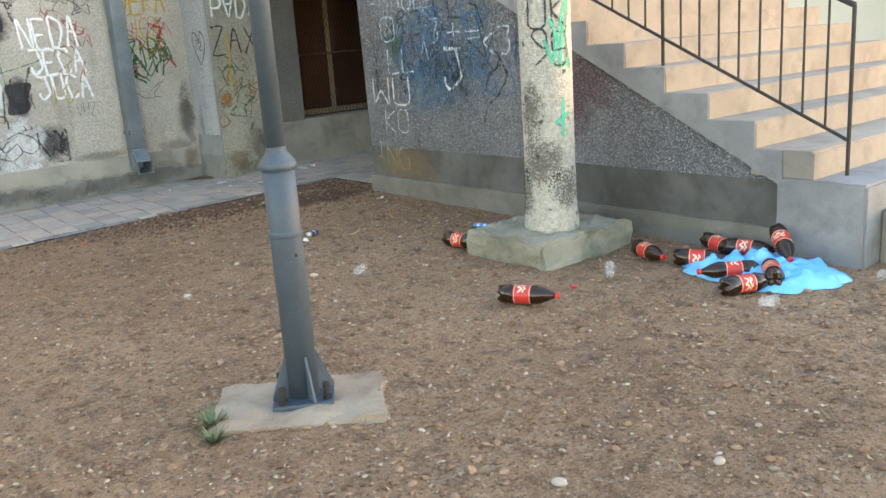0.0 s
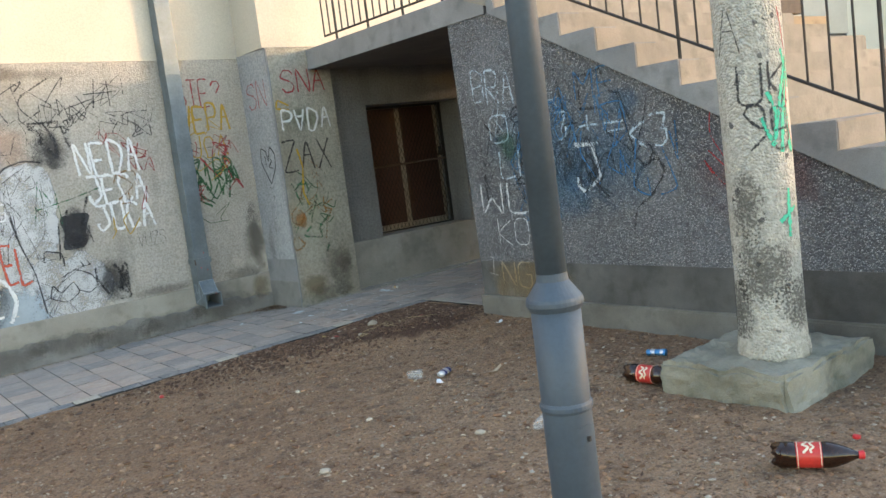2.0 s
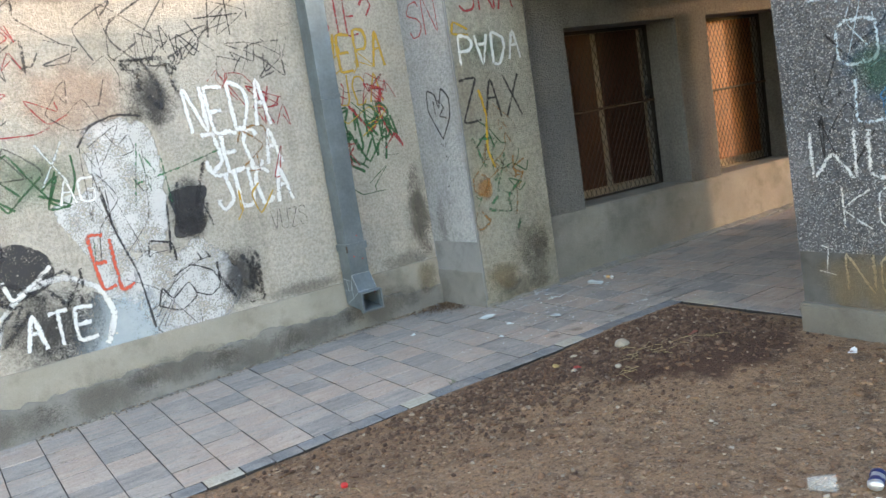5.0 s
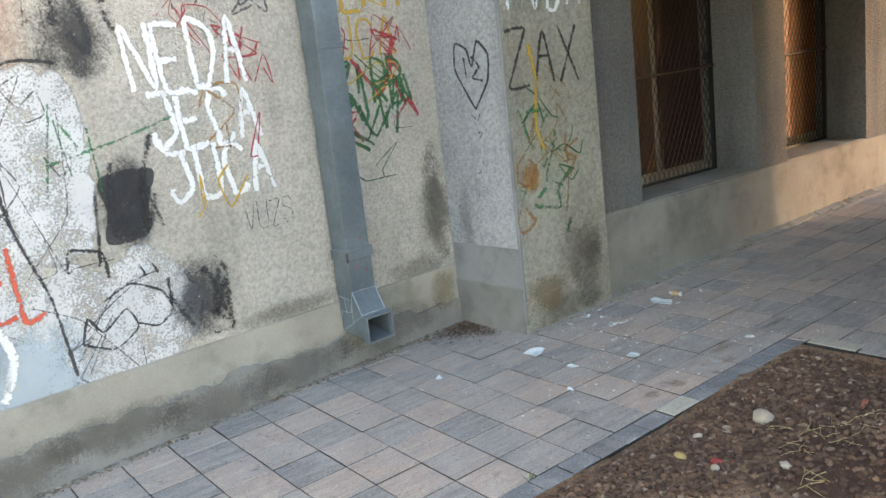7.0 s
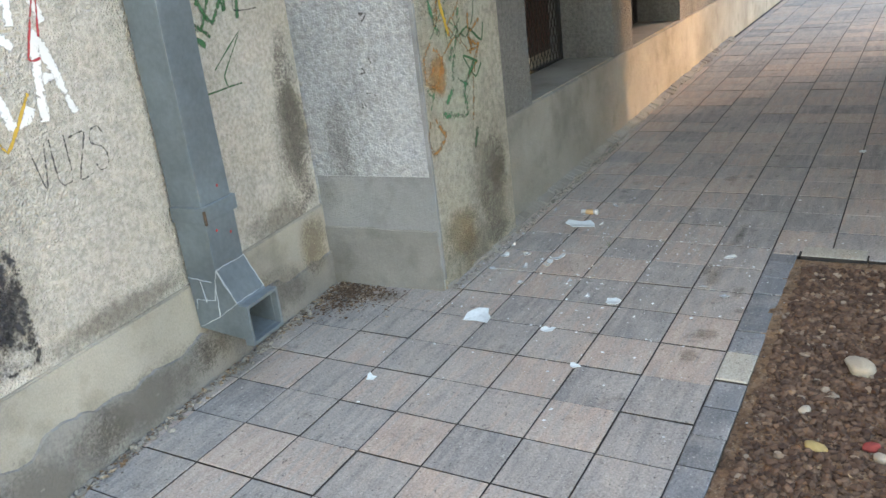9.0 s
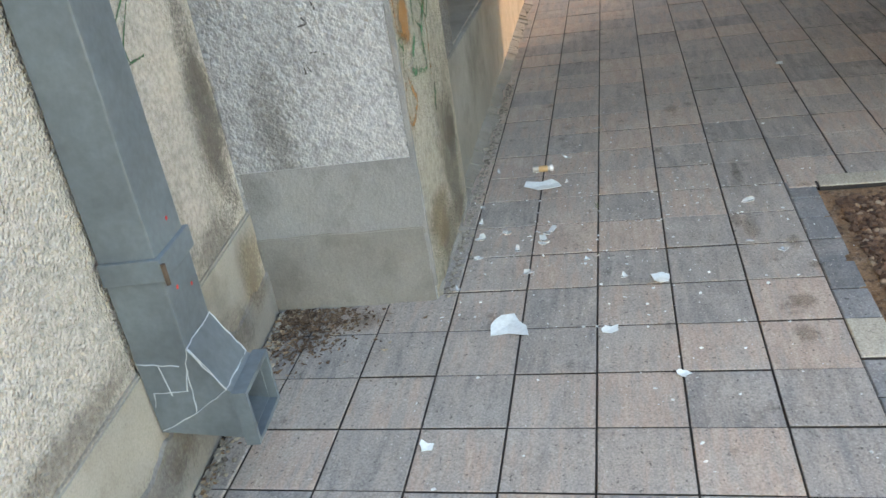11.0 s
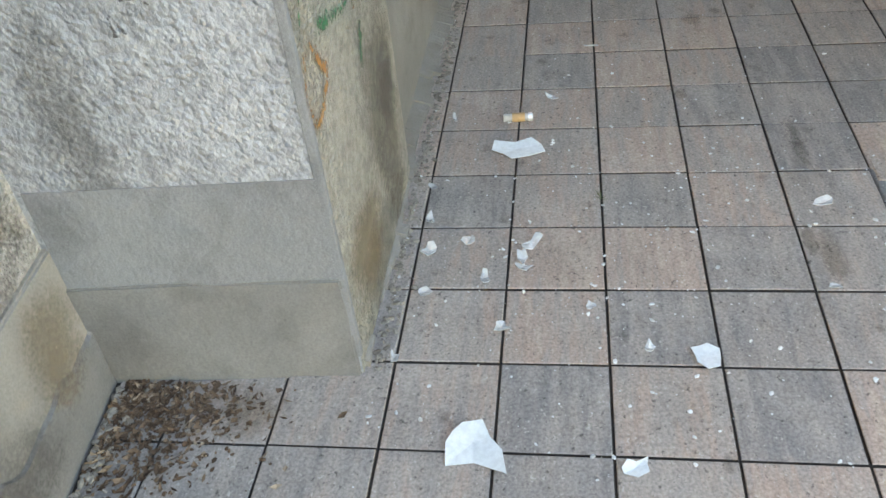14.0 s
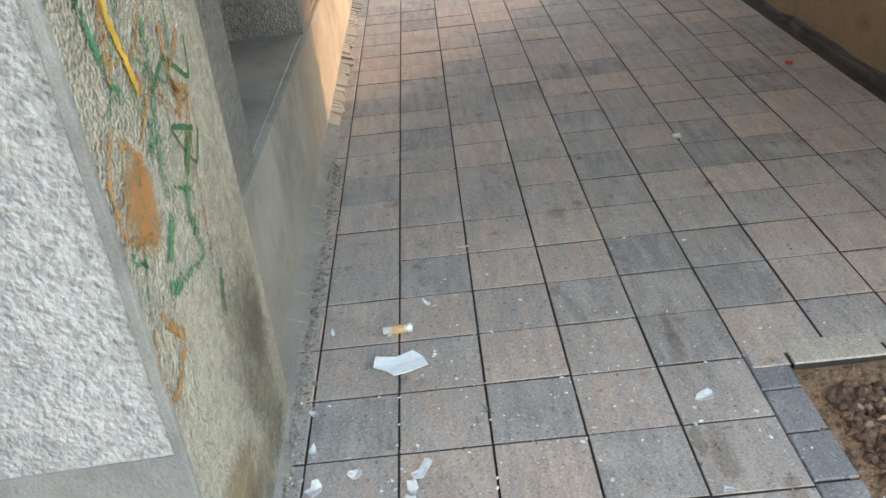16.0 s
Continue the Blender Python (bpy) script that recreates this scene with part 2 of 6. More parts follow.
ZINC = plain("galvanised_sheet", (0.155, 0.19, 0.215), 0.45, 0.35, 0.2, 6, 50, 0.1)
ZINC_DARK = plain("pipe_inside", (0.03, 0.035, 0.04), 0.8)
SOLDER = plain("pale_sealant", (0.36, 0.41, 0.45), 0.7)
RED_FLECK = plain("red_fleck", (0.5, 0.03, 0.03), 0.5)
IRON = plain("black_iron", (0.022, 0.02, 0.02), 0.55, 0.2)
RUST = plain("rusty_iron", (0.10, 0.07, 0.05), 0.8, 0.2, 0.4, 30)
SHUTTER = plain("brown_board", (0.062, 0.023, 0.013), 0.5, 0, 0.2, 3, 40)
# the same brown boards for window 2, with low sunlight put into the colour
SHUTTER_SUNLIT = plain("sunlit_brown_board", (0.30, 0.105, 0.03), 0.5, 0, 0.25, 3, 40)
PALE_BOARD = plain("pale_blind", (0.42, 0.36, 0.27), 0.8, 0, 0.15, 6, 40)
DARK = plain("dark_interior", (0.02, 0.017, 0.015), 0.9)
WIRE = plain("grille_wire", (0.03, 0.024, 0.02), 0.6, 0.5)


# ---- mesh helpers ----
def quick_box(bm, x0, x1, y0, y1, z0, z1):
    vs = [bm.verts.new(p) for p in ((x0, y0, z0), (x1, y0, z0), (x1, y1, z0), (x0, y1, z0), (x0, y0, z1), (x1, y0, z1), (x1, y1, z1), (x0, y1, z1))]
    for f in ((3, 2, 1, 0), (4, 5, 6, 7), (0, 1, 5, 4), (1, 2, 6, 5), (2, 3, 7, 6), (3, 0, 4, 7)):
        bm.faces.new([vs[i] for i in f])
    return vs


def mesh_of(name, bm, material, smooth=False):
    me = bpy.data.meshes.new(name)
    bm.normal_update()
    bm.to_mesh(me)
    bm.free()
    for m in (material if isinstance(material, (list, tuple)) else [material]):
        me.materials.append(m)
    if smooth:
        me.shade_smooth()
    return me


def part(name, bm, material, parent=None, label="", smooth=False):
    ob = new(name, mesh_of(name, bm, material, smooth))
    ob.parent = parent
    if label:
        ob["label"] = label
    return ob


def structure(name, bm, material, label="", smooth=False):
    return tagged(part(name, bm, material, None, label, smooth), kind="structure")


def thing(name, at, label, category, group="", turn=(0, 0, 0)):
    ob = new(name)
    ob.matrix_world = pose(*at, *turn)
    ob.empty_display_size = 0.05
    return tagged(ob, label, category, group)


def box(x0, x1, y0, y1, z0, z1, bevel=0.0, seg=2):
    bm = bmesh.new()
    quick_box(bm, x0, x1, y0, y1, z0, z1)
    if bevel:
        bmesh.ops.bevel(bm, geom=bm.edges[:], offset=bevel, segments=seg, affect="EDGES", profile=0.6)
    return bm


def worn_box(x0, x1, y0, y1, z0, z1, bevel=0.02, cuts=6, rough=0.008, scale=6.0):
    """A block with chipped, uneven edges."""
    bm = bmesh.new()
    quick_box(bm, x0, x1, y0, y1, z0, z1)
    bmesh.ops.bevel(bm, geom=bm.edges[:], offset=bevel, segments=2, affect="EDGES")
    bmesh.ops.subdivide_edges(bm, edges=[e for e in bm.edges if e.calc_length() > 0.12], cuts=cuts, use_grid_fill=True)
    for v in bm.verts:
        n = noise.noise_vector(v.co * scale) + 0.5 * noise.noise_vector(v.co * scale * 3.1)
        v.co += n * rough
    return bm


def lathe(profile, seg=24, axis_point=(0, 0)):
    bm = bmesh.new()
    rings = []
    for r, z in profile:
        rings.append([bm.verts.new((axis_point[0] + r * math.cos(a), axis_point[1] + r * math.sin(a), z)) for a in (2 * math.pi * k / seg for k in range(seg))])
    for a, b in zip(rings, rings[1:]):
        for k in range(seg):
            bm.faces.new((a[k], a[(k + 1) % seg], b[(k + 1) % seg], b[k]))
    for ring, flip in ((rings[0], True), (rings[-1], False)):
        bm.faces.new(ring[::-1] if flip else ring)
    return bm


def rod(bm, a, b, r, seg=6):
    a, b = Vector(a), Vector(b)
    q = (b - a).to_track_quat("Z", "Y").to_matrix()
    rings = [[bm.verts.new(p + q @ Vector((r * math.cos(t), r * math.sin(t), 0))) for t in (2 * math.pi * (k + 0.5) / seg for k in range(seg))] for p in (a, b)]
    for k in range(seg):
        bm.faces.new((rings[0][k], rings[0][(k + 1) % seg], rings[1][(k + 1) % seg], rings[1][k]))
    bm.faces.new(rings[0][::-1])
    bm.faces.new(rings[1])


def bar(a, b, r, seg=6):
    bm = bmesh.new()
    rod(bm, a, b, r, seg)
    return bm


def prism(points, axis, lo, hi):
    """A polygon in the plane across an axis, pulled from lo to hi along it."""
    bm = bmesh.new()
    put = {"x": lambda p, t: (t, p[0], p[1]), "y": lambda p, t: (p[0], t, p[1]), "z": lambda p, t: (p[0], p[1], t)}[axis]
    a, b = [bm.verts.new(put(p, lo)) for p in points], [bm.verts.new(put(p, hi)) for p in points]
    bm.faces.new(a)
    bm.faces.new(b[::-1])
    for k in range(len(points)):
        j = (k + 1) % len(points)
        bm.faces.new((a[j], a[k], b[k], b[j]))
    bmesh.ops.recalc_face_normals(bm, faces=bm.faces[:])
    return bm


# ---- lie of the land ----
WALL_Y, PIER_X, PIER_Y, WIN_Y = 10.82, 3.70, 10.232, 10.285
KERB_Y, STAIR_X = 8.92, 4.20
BED_X = 4.40
WEST = pose(PIER_X, WALL_Y, 0, 0, 0, 4.9)      # the graffiti wall, slightly askew to the paving


def paved(x, y):
    """Height of the paving: rising a little into the passage, falling gently along the wall."""
    k = min(max(0.0, 3.8 - x), 9.0)
    return 0.02 * min(max(0.0, x - 3.7), 6.0) - k * (0.012 + 0.018 * (10.66 - min(max(y, 8.9), 10.66)) / 1.76)


def earth(x, y):
    """Height of the bare earth."""
    if x > BED_X + 0.1 and y > 2.0 or y > KERB_Y + 0.02:
        return paved(x, y) - 0.09
    t = min(max((y - 6.6) / 2.3, 0.0), 1.0)
    z = paved(x, 8.9) * t * t * (3 - 2 * t) - 0.012 * t
    z += 0.05 * math.exp(-((x - 3.62) ** 2 + (1.25 * (y - 8.0)) ** 2) / 0.35)
    p = Vector((x, y, 0))
    near = 1.0 if abs(x) < 8 and abs(y) < 14 else 0.0
    return z + near * (0.018 * noise.noise(p * 1.3) + 0.012 * noise.noise(p * 4.0) + 0.006 * noise.noise(p * 11.0))


def ground_sheet():
    xs = [-400, -150, -60, -25, -12, -6, -3.5] + [-2.0 + 0.075 * k for k in range(86)] + [4.6, 6, 9, 14, 25, 60, 150, 400]
    ys = [-400, -150, -60, -25, -10, -4, -1.5] + [0.0 + 0.075 * k for k in range(122)] + [9.4, 11, 14, 25, 60, 150, 400]
    bm = bmesh.new()
    grid = [[bm.verts.new((x, y, earth(x, y))) for x in xs] for y in ys]
    for a, b in zip(grid, grid[1:]):
        for k in range(len(xs) - 1):
            bm.faces.new((a[k], a[k + 1], b[k + 1], b[k]))
    structure("ground", bm, SOIL, "bare dry brown earth littered with small stones", True)


ground_sheet()

# ---- building: walls ----
def wall(name, bm, material, label):
    return structure(name, bm, material, label)


wall_west = wall("wall_west", box(-13.0, 0.0, 0.0, 0.4, 0.36, 2.68), PLASTER, "beige roughcast house wall covered in graffiti")
part("plinth", worn_box(-13.0, -0.002, -0.014, 0.3, -0.45, 0.375, 0.006, 22, 0.004, 5.0), PLINTH, wall_west, "stained cement plinth with a crumbling top edge")


def base_coat():
    """The damp lower coat of the plinth, broken off along an uneven line."""
    bm = bmesh.new()
    rows = []
    for k in range(361):
        x = -9.0 + 0.025 * k - (0.003 if k == 360 else 0)
        p = Vector((x * 2.2, 0, 0))
        h = 0.175 + 0.05 * noise.noise(p) + 0.035 * noise.noise(p * 3.3) + 0.02 * noise.noise(p * 9.0)
        g = paved(PIER_X + x, 10.6) - 0.05
        rows.append([bm.verts.new(q) for q in ((x, -0.012, g), (x, -0.025, g), (x, -0.023, h - 0.004), (x, -0.013, h))])
    for a, b in zip(rows, rows[1:]):
        for k in range(3):
            bm.faces.new((a[k], b[k], b[k + 1], a[k + 1]))
    bmesh.ops.recalc_face_normals(bm, faces=bm.faces[:])
    return part("base_coat", bm, PLINTH_GREY, wall_west, "damp grey lower coat with a broken upper edge")


base_coat()
wall_upper = wall("wall_upper", box(-13.0, 0.0, 0.006, 0.4, 2.683, 7.0), CREAM, "cream painted upper house wall")
wall_west.matrix_world = wall_upper.matrix_world = WEST


def slant(bm):
    """Squares the pier's flank to the askew house wall."""
    for v in bm.verts:
        if v.co.x < 3.9:
            v.co.x += 0.022 - 0.06 * (v.co.y - PIER_Y)
    return bm


pier = wall("wall_pier", slant(box(PIER_X, 4.46, PIER_Y, WALL_Y + 0.4, -0.15, 2.70)), [PLASTER_FRONT, PLASTER_GREY], "blue-grey roughcast wall pier with graffiti")
for f in pier.data.polygons:
    if f.normal.x < -0.9:
        f.material_index = 1
part("plinth", slant(worn_box(PIER_X - 0.007, PIER_X + 0.06, PIER_Y + 0.004, WALL_Y + 0.1, -0.2, 0.275, 0.004, 12, 0.006)), PLINTH_GREY, pier, "cement foot of the pier")
part("band", slant(box(PIER_X - 0.003, PIER_X + 0.1, PIER_Y + 0.012, WALL_Y - 0.016, 0.27, 0.512)), PLINTH_PIER, pier)
part("corner_bead", slant(box(PIER_X - 0.003, PIER_X + 0.014, PIER_Y - 0.004, PIER_Y + 0.014, 0.05, 2.69, 0.003)), PLINTH_PIER, pier, "smooth pale corner edge")
wall_upper_east = wall("wall_upper_east", box(PIER_X - 0.004, 16.0, PIER_Y + 0.01, WALL_Y + 0.4, 2.703, 7.0), CREAM, "cream painted upper wall above the landing")


def window_wall():
    """The wall in the passage with two deep window openings, built of butted blocks."""
    x0, x1, y0, y1, lo, hi = 4.46, 16.0, WIN_Y, WALL_Y + 0.4, 0.56, 2.05
    bm = bmesh.new()
    for a, b, c, d in ((x0, x1, hi, 2.703), (x0, 4.89, lo, hi), (6.22, 6.63, lo, hi), (7.88, x1, lo, hi)):
        quick_box(bm, a, b, y0, y1, c, d)
    ob = wall("wall_passage", bm, PLASTER_SHADE, "roughcast passage wall, grey darkened for shade, with two barred windows")
    part("plinth", worn_box(x0, x1, y0 - 0.012, y1, -0.1, lo - 0.002, 0.004, 10, 0.004), PASSAGE_BASE, ob, "smooth cement base with the window sills")
    return ob


wall_passage = window_wall()
bm = bmesh.new()
for k in range(150):
    x = 3.74 + k * 0.04
    lip = 0.062 + 0.030 * noise.noise(Vector((x * 4, 0, 0))) + 0.022 * noise.noise(Vector((x * 19, 3, 0)))
    top = paved(x, 10.2) + 0.010 + 0.010 * noise.noise(Vector((x * 6, 2, 0))) + 0.010 * noise.noise(Vector((x * 23, 5, 0)))
    block = quick_box(bm, x, x + 0.041, WIN_Y - lip, WIN_Y - 0.008, -0.06, top)
    for v in block:
        if v.co.z > -0.05 and v.co.y > WIN_Y - 0.02:
            v.co.z += 0.020
structure("trim", bm, MORTAR, "rough mortar strip between paving and wall")


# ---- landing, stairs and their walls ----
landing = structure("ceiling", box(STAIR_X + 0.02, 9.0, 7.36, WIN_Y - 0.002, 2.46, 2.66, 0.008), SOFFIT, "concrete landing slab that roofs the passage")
structure("trim_landing", box(STAIR_X - 0.01, STAIR_X + 0.018, 7.4, PIER_Y - 0.004, 2.455, 2.665, 0.006), CONCRETE, "grey concrete edge beam of the landing")
wall_stair = structure("wall_stair", prism([(3.47, 0.10), (7.81, 0.10), (7.88, 2.455), (7.34, 2.455), (3.47, 0.43)], "x", STAIR_X, STAIR_X + 0.25), AGGREGATE, "dark exposed-aggregate stair wall sprayed with graffiti")
part("plinth", box(STAIR_X - 0.006, STAIR_X + 0.1, 3.47, 7.812, 0.10, 0.46), PLINTH_DARK, wall_stair, "dark smooth render band")
part("footing", worn_box(STAIR_X - 0.05, STAIR_X + 0.1, 3.47, 7.822, -0.2, 0.17, 0.012, 14, 0.01, 4), SKIRT, wall_stair, "pale concrete footing")
wall_inner = structure("wall_inner", box(STAIR_X + 0.25, 9.8, 7.50, 7.755, -0.1, 2.458), EARTHWALL, "ochre-brown rendered side wall of the passage")
part("footing", worn_box(STAIR_X + 0.3, 9.79, 7.72, 7.80, -0.1, 0.10, 0.02, 24, 0.03, 7), PLINTH_DARK, wall_inner, "broken dark footing")


def staircase():
    st = thing("staircase", (STAIR_X, 3.3, 0), "pale concrete outdoor staircase with worn warm-lit steps", "staircase")
    inv = st.matrix_world.inverted()
    x0, x1 = STAIR_X - 0.025, 7.4
    rise, run = 0.1655, 0.328

    def add(name, bm, mat, label=""):
        bmesh.ops.transform(bm, matrix=inv, verts=bm.verts[:])
        return part(name, bm, mat, st, label)

    add("bottom_block", worn_box(x0 - 0.02, x1, 2.96, 3.50, -0.1, 0.485, 0.015, 8, 0.006), CONCRETE, "grey concrete foot block")
    add("step", worn_box(x0 + 0.16, x1, 2.62, 2.958, -0.1, 0.325, 0.015, 6, 0.006), STEP)
    add("step", worn_box(x0 + 0.3, x1, 2.28, 2.618, -0.1, 0.165, 0.015, 6, 0.006), STEP)
    flank = [(3.47, 0.432), (3.47, 0.482)]
    for k in range(13):
        y, z = 3.32 + run * k - (0.04 if k == 0 else 0), 0.485 + rise * (k + 1)
        back = 3.32 + run * (k + 1)
        tread = prism([(y, z - rise), (y, z), (back + 0.03, z), (back + 0.03, z - (0.16 if k == 0 else 0.035))], "x", x0 + 0.004, x1)
        bmesh.ops.bevel(tread, geom=[e for e in tread.edges if all(v.co.z > z - 0.001 and v.co.y < y + 0.01 for v in e.verts)], offset=0.012, segments=2, affect="EDGES")
        add("step", tread, [STEP])
        if k:
            flank += [(y + 0.004, z - rise - 0.003), (y + 0.004, z - 0.003)]
        else:
            flank += [(3.474, z - 0.003)]
    flank += [(7.34, 2.633), (7.34, 2.45)]
    add("stringer", prism(flank, "x", x0 - 0.010, STAIR_X + 0.2), CONCRETE, "grey sawtooth concrete stair flank")
    return st


staircase()


def railing(name, label, foot, top, posts, r=0.011):
    """A plain iron railing: two rails, thin bars and posts that reach the floor; foot and top are rail lines."""
    rail = thing(name, foot[0], label, "railing")
    inv = rail.matrix_world.inverted()
    a, b = Vector(foot[0]), Vector(foot[1])
    c, d = Vector(top[0]), Vector(top[1])

    def add(nm, bm):
        bmesh.ops.transform(bm, matrix=inv, verts=bm.verts[:])
        part(nm, bm, IRON, rail)

    add("lower_rail", bar(a, b, r))
    add("handrail", bar(c, d, r * 1.5, 8))
    n, every, drop = posts
    for k in range(n + 1):
        t = k / n
        lo, hi = a.lerp(b, t), c.lerp(d, t)
        if k % every == 0:
            add("post", bar(lo - Vector((0, 0, drop)), hi, r * 1.15))
        else:
            add("baluster", bar(lo, hi, r * 0.72))
    return rail


railing("stair_railing", "black iron stair railing with thin upright bars", ((4.33, 3.16, 0.70), (4.33, 7.42, 2.79)), ((4.33, 3.16, 1.45), (4.33, 7.42, 3.55)), (30, 9, 0.2))
railing("landing_railing", "black iron railing along the landing edge", ((4.30, 7.45, 2.76), (4.30, 9.98, 2.76)), ((4.30, 7.45, 3.55), (4.30, 9.98, 3.55)), (22, 5, 0.11))

# ---- plain closing walls, unseen: added to block passage glow and yard sun ----
structure("wall_glow_block", box(19.0, 19.4, 2.5, 16.0, -0.3, 6.0), CREAM, "added unseen wall that dims the passage's far end")
structure("wall_sun_block", box(15.0, 15.4, -30.0, -5.2, -0.3, 3.0), CREAM, "added unseen low wall that keeps sun off the yard")



# ---- column ----
def column():
    c = thing("column", (3.52, 4.66, 0), "white worn concrete column with green and black graffiti", "column")
    part("pedestal", worn_box(-0.43, 0.425, -0.25, 0.49, -0.12, 0.165, 0.02, 18, 0.026, 7), PEDESTAL, c, "square mossy concrete pedestal")
    prof = [(0.178, 0.15), (0.182, 0.19), (0.169, 0.3), (0.165, 0.6), (0.165, 2.5), (0.165, 5.19)]
    bm = lathe(prof, 40, (-0.04, 0.043))
    part("shaft", bm, COLUMN, c, smooth=True)
    return c


column()


# ---- lamp post ----
def lamp_post():
    p = thing("lamp_post", (1.06, 3.83, 0.015), "blue-grey painted steel street lamp pole bolted to a concrete pad", "lamp post")
    part("lower_tube", lathe([(0.065, 0.0), (0.0645, 0.71), (0.0645, 0.985)], 32), POLE, p, smooth=True)
    part("ring", lathe([(0.0655, 0.69), (0.0695, 0.698), (0.0695, 0.708), (0.0655, 0.716)], 32), POLE, p)
    part("collar", lathe([(0.066, 0.955), (0.0745, 0.97), (0.0745, 0.98), (0.072, 0.988), (0.0415, 1.03), (0.04, 1.05)], 32), POLE, p)
    part("upper_tube", lathe([(0.04, 1.03), (0.0385, 2.0), (0.034, 5.0)], 28), POLE, p, smooth=True)
    plate = box(-0.125, 0.125, -0.125, 0.125, -0.005, 0.012, 0.003)
    bmesh.ops.rotate(plate, cent=(0, 0, 0), matrix=Matrix.Rotation(radians(-32), 3, "Z"), verts=plate.verts[:])
    part("base_plate", plate, POLE, p)
    for k in range(4):
        a = math.radians(90 * k - 10)
        fin = prism([(0.06, 0.012), (0.135, 0.012), (0.132, 0.03), (0.068, 0.19), (0.06, 0.19)], "y", -0.005, 0.005)
        bmesh.ops.rotate(fin, cent=(0, 0, 0), matrix=Matrix.Rotation(a, 3, "Z"), verts=fin.verts[:])
        part("fin", fin, POLE, p)
        b = lathe([(0.019, 0.012), (0.021, 0.03), (0.014, 0.032), (0.014, 0.06), (0.017, 0.062), (0.017, 0.082), (0.006, 0.086)], 8, (0.128 * math.cos(a + 0.5), 0.128 * math.sin(a + 0.5)))
        part("bolt", b, IRON, p)
    for z in (0.38, 0.645):
        seam = bmesh.new()
        pts = [(0.0652 * math.cos(a), 0.0652 * math.sin(a), z + 0.012 * math.cos((a + 1.57) * 2.4)) for a in (math.radians(-120 + 6 * k) for k in range(11))]
        for u, v in zip(pts, pts[1:]):
            rod(seam, u, v, 0.0014, 4)
        part("hatch_seam", seam, POLE, p)
    part("lock", lathe([(0.006, 0.615), (0.006, 0.627)], 6, (0.0, -0.0675)), IRON, p)


pad = part("concrete_pad", worn_box(-0.36, 0.36, -0.25, 0.25, -0.1, 0.014, 0.016, 12, 0.018, 6), PAD)
pad.matrix_world = pose(1.02, 3.80, 0, 0, 0, -32)
tagged(pad, "pale square concrete pad half covered by earth", "concrete pad")
lamp_post()


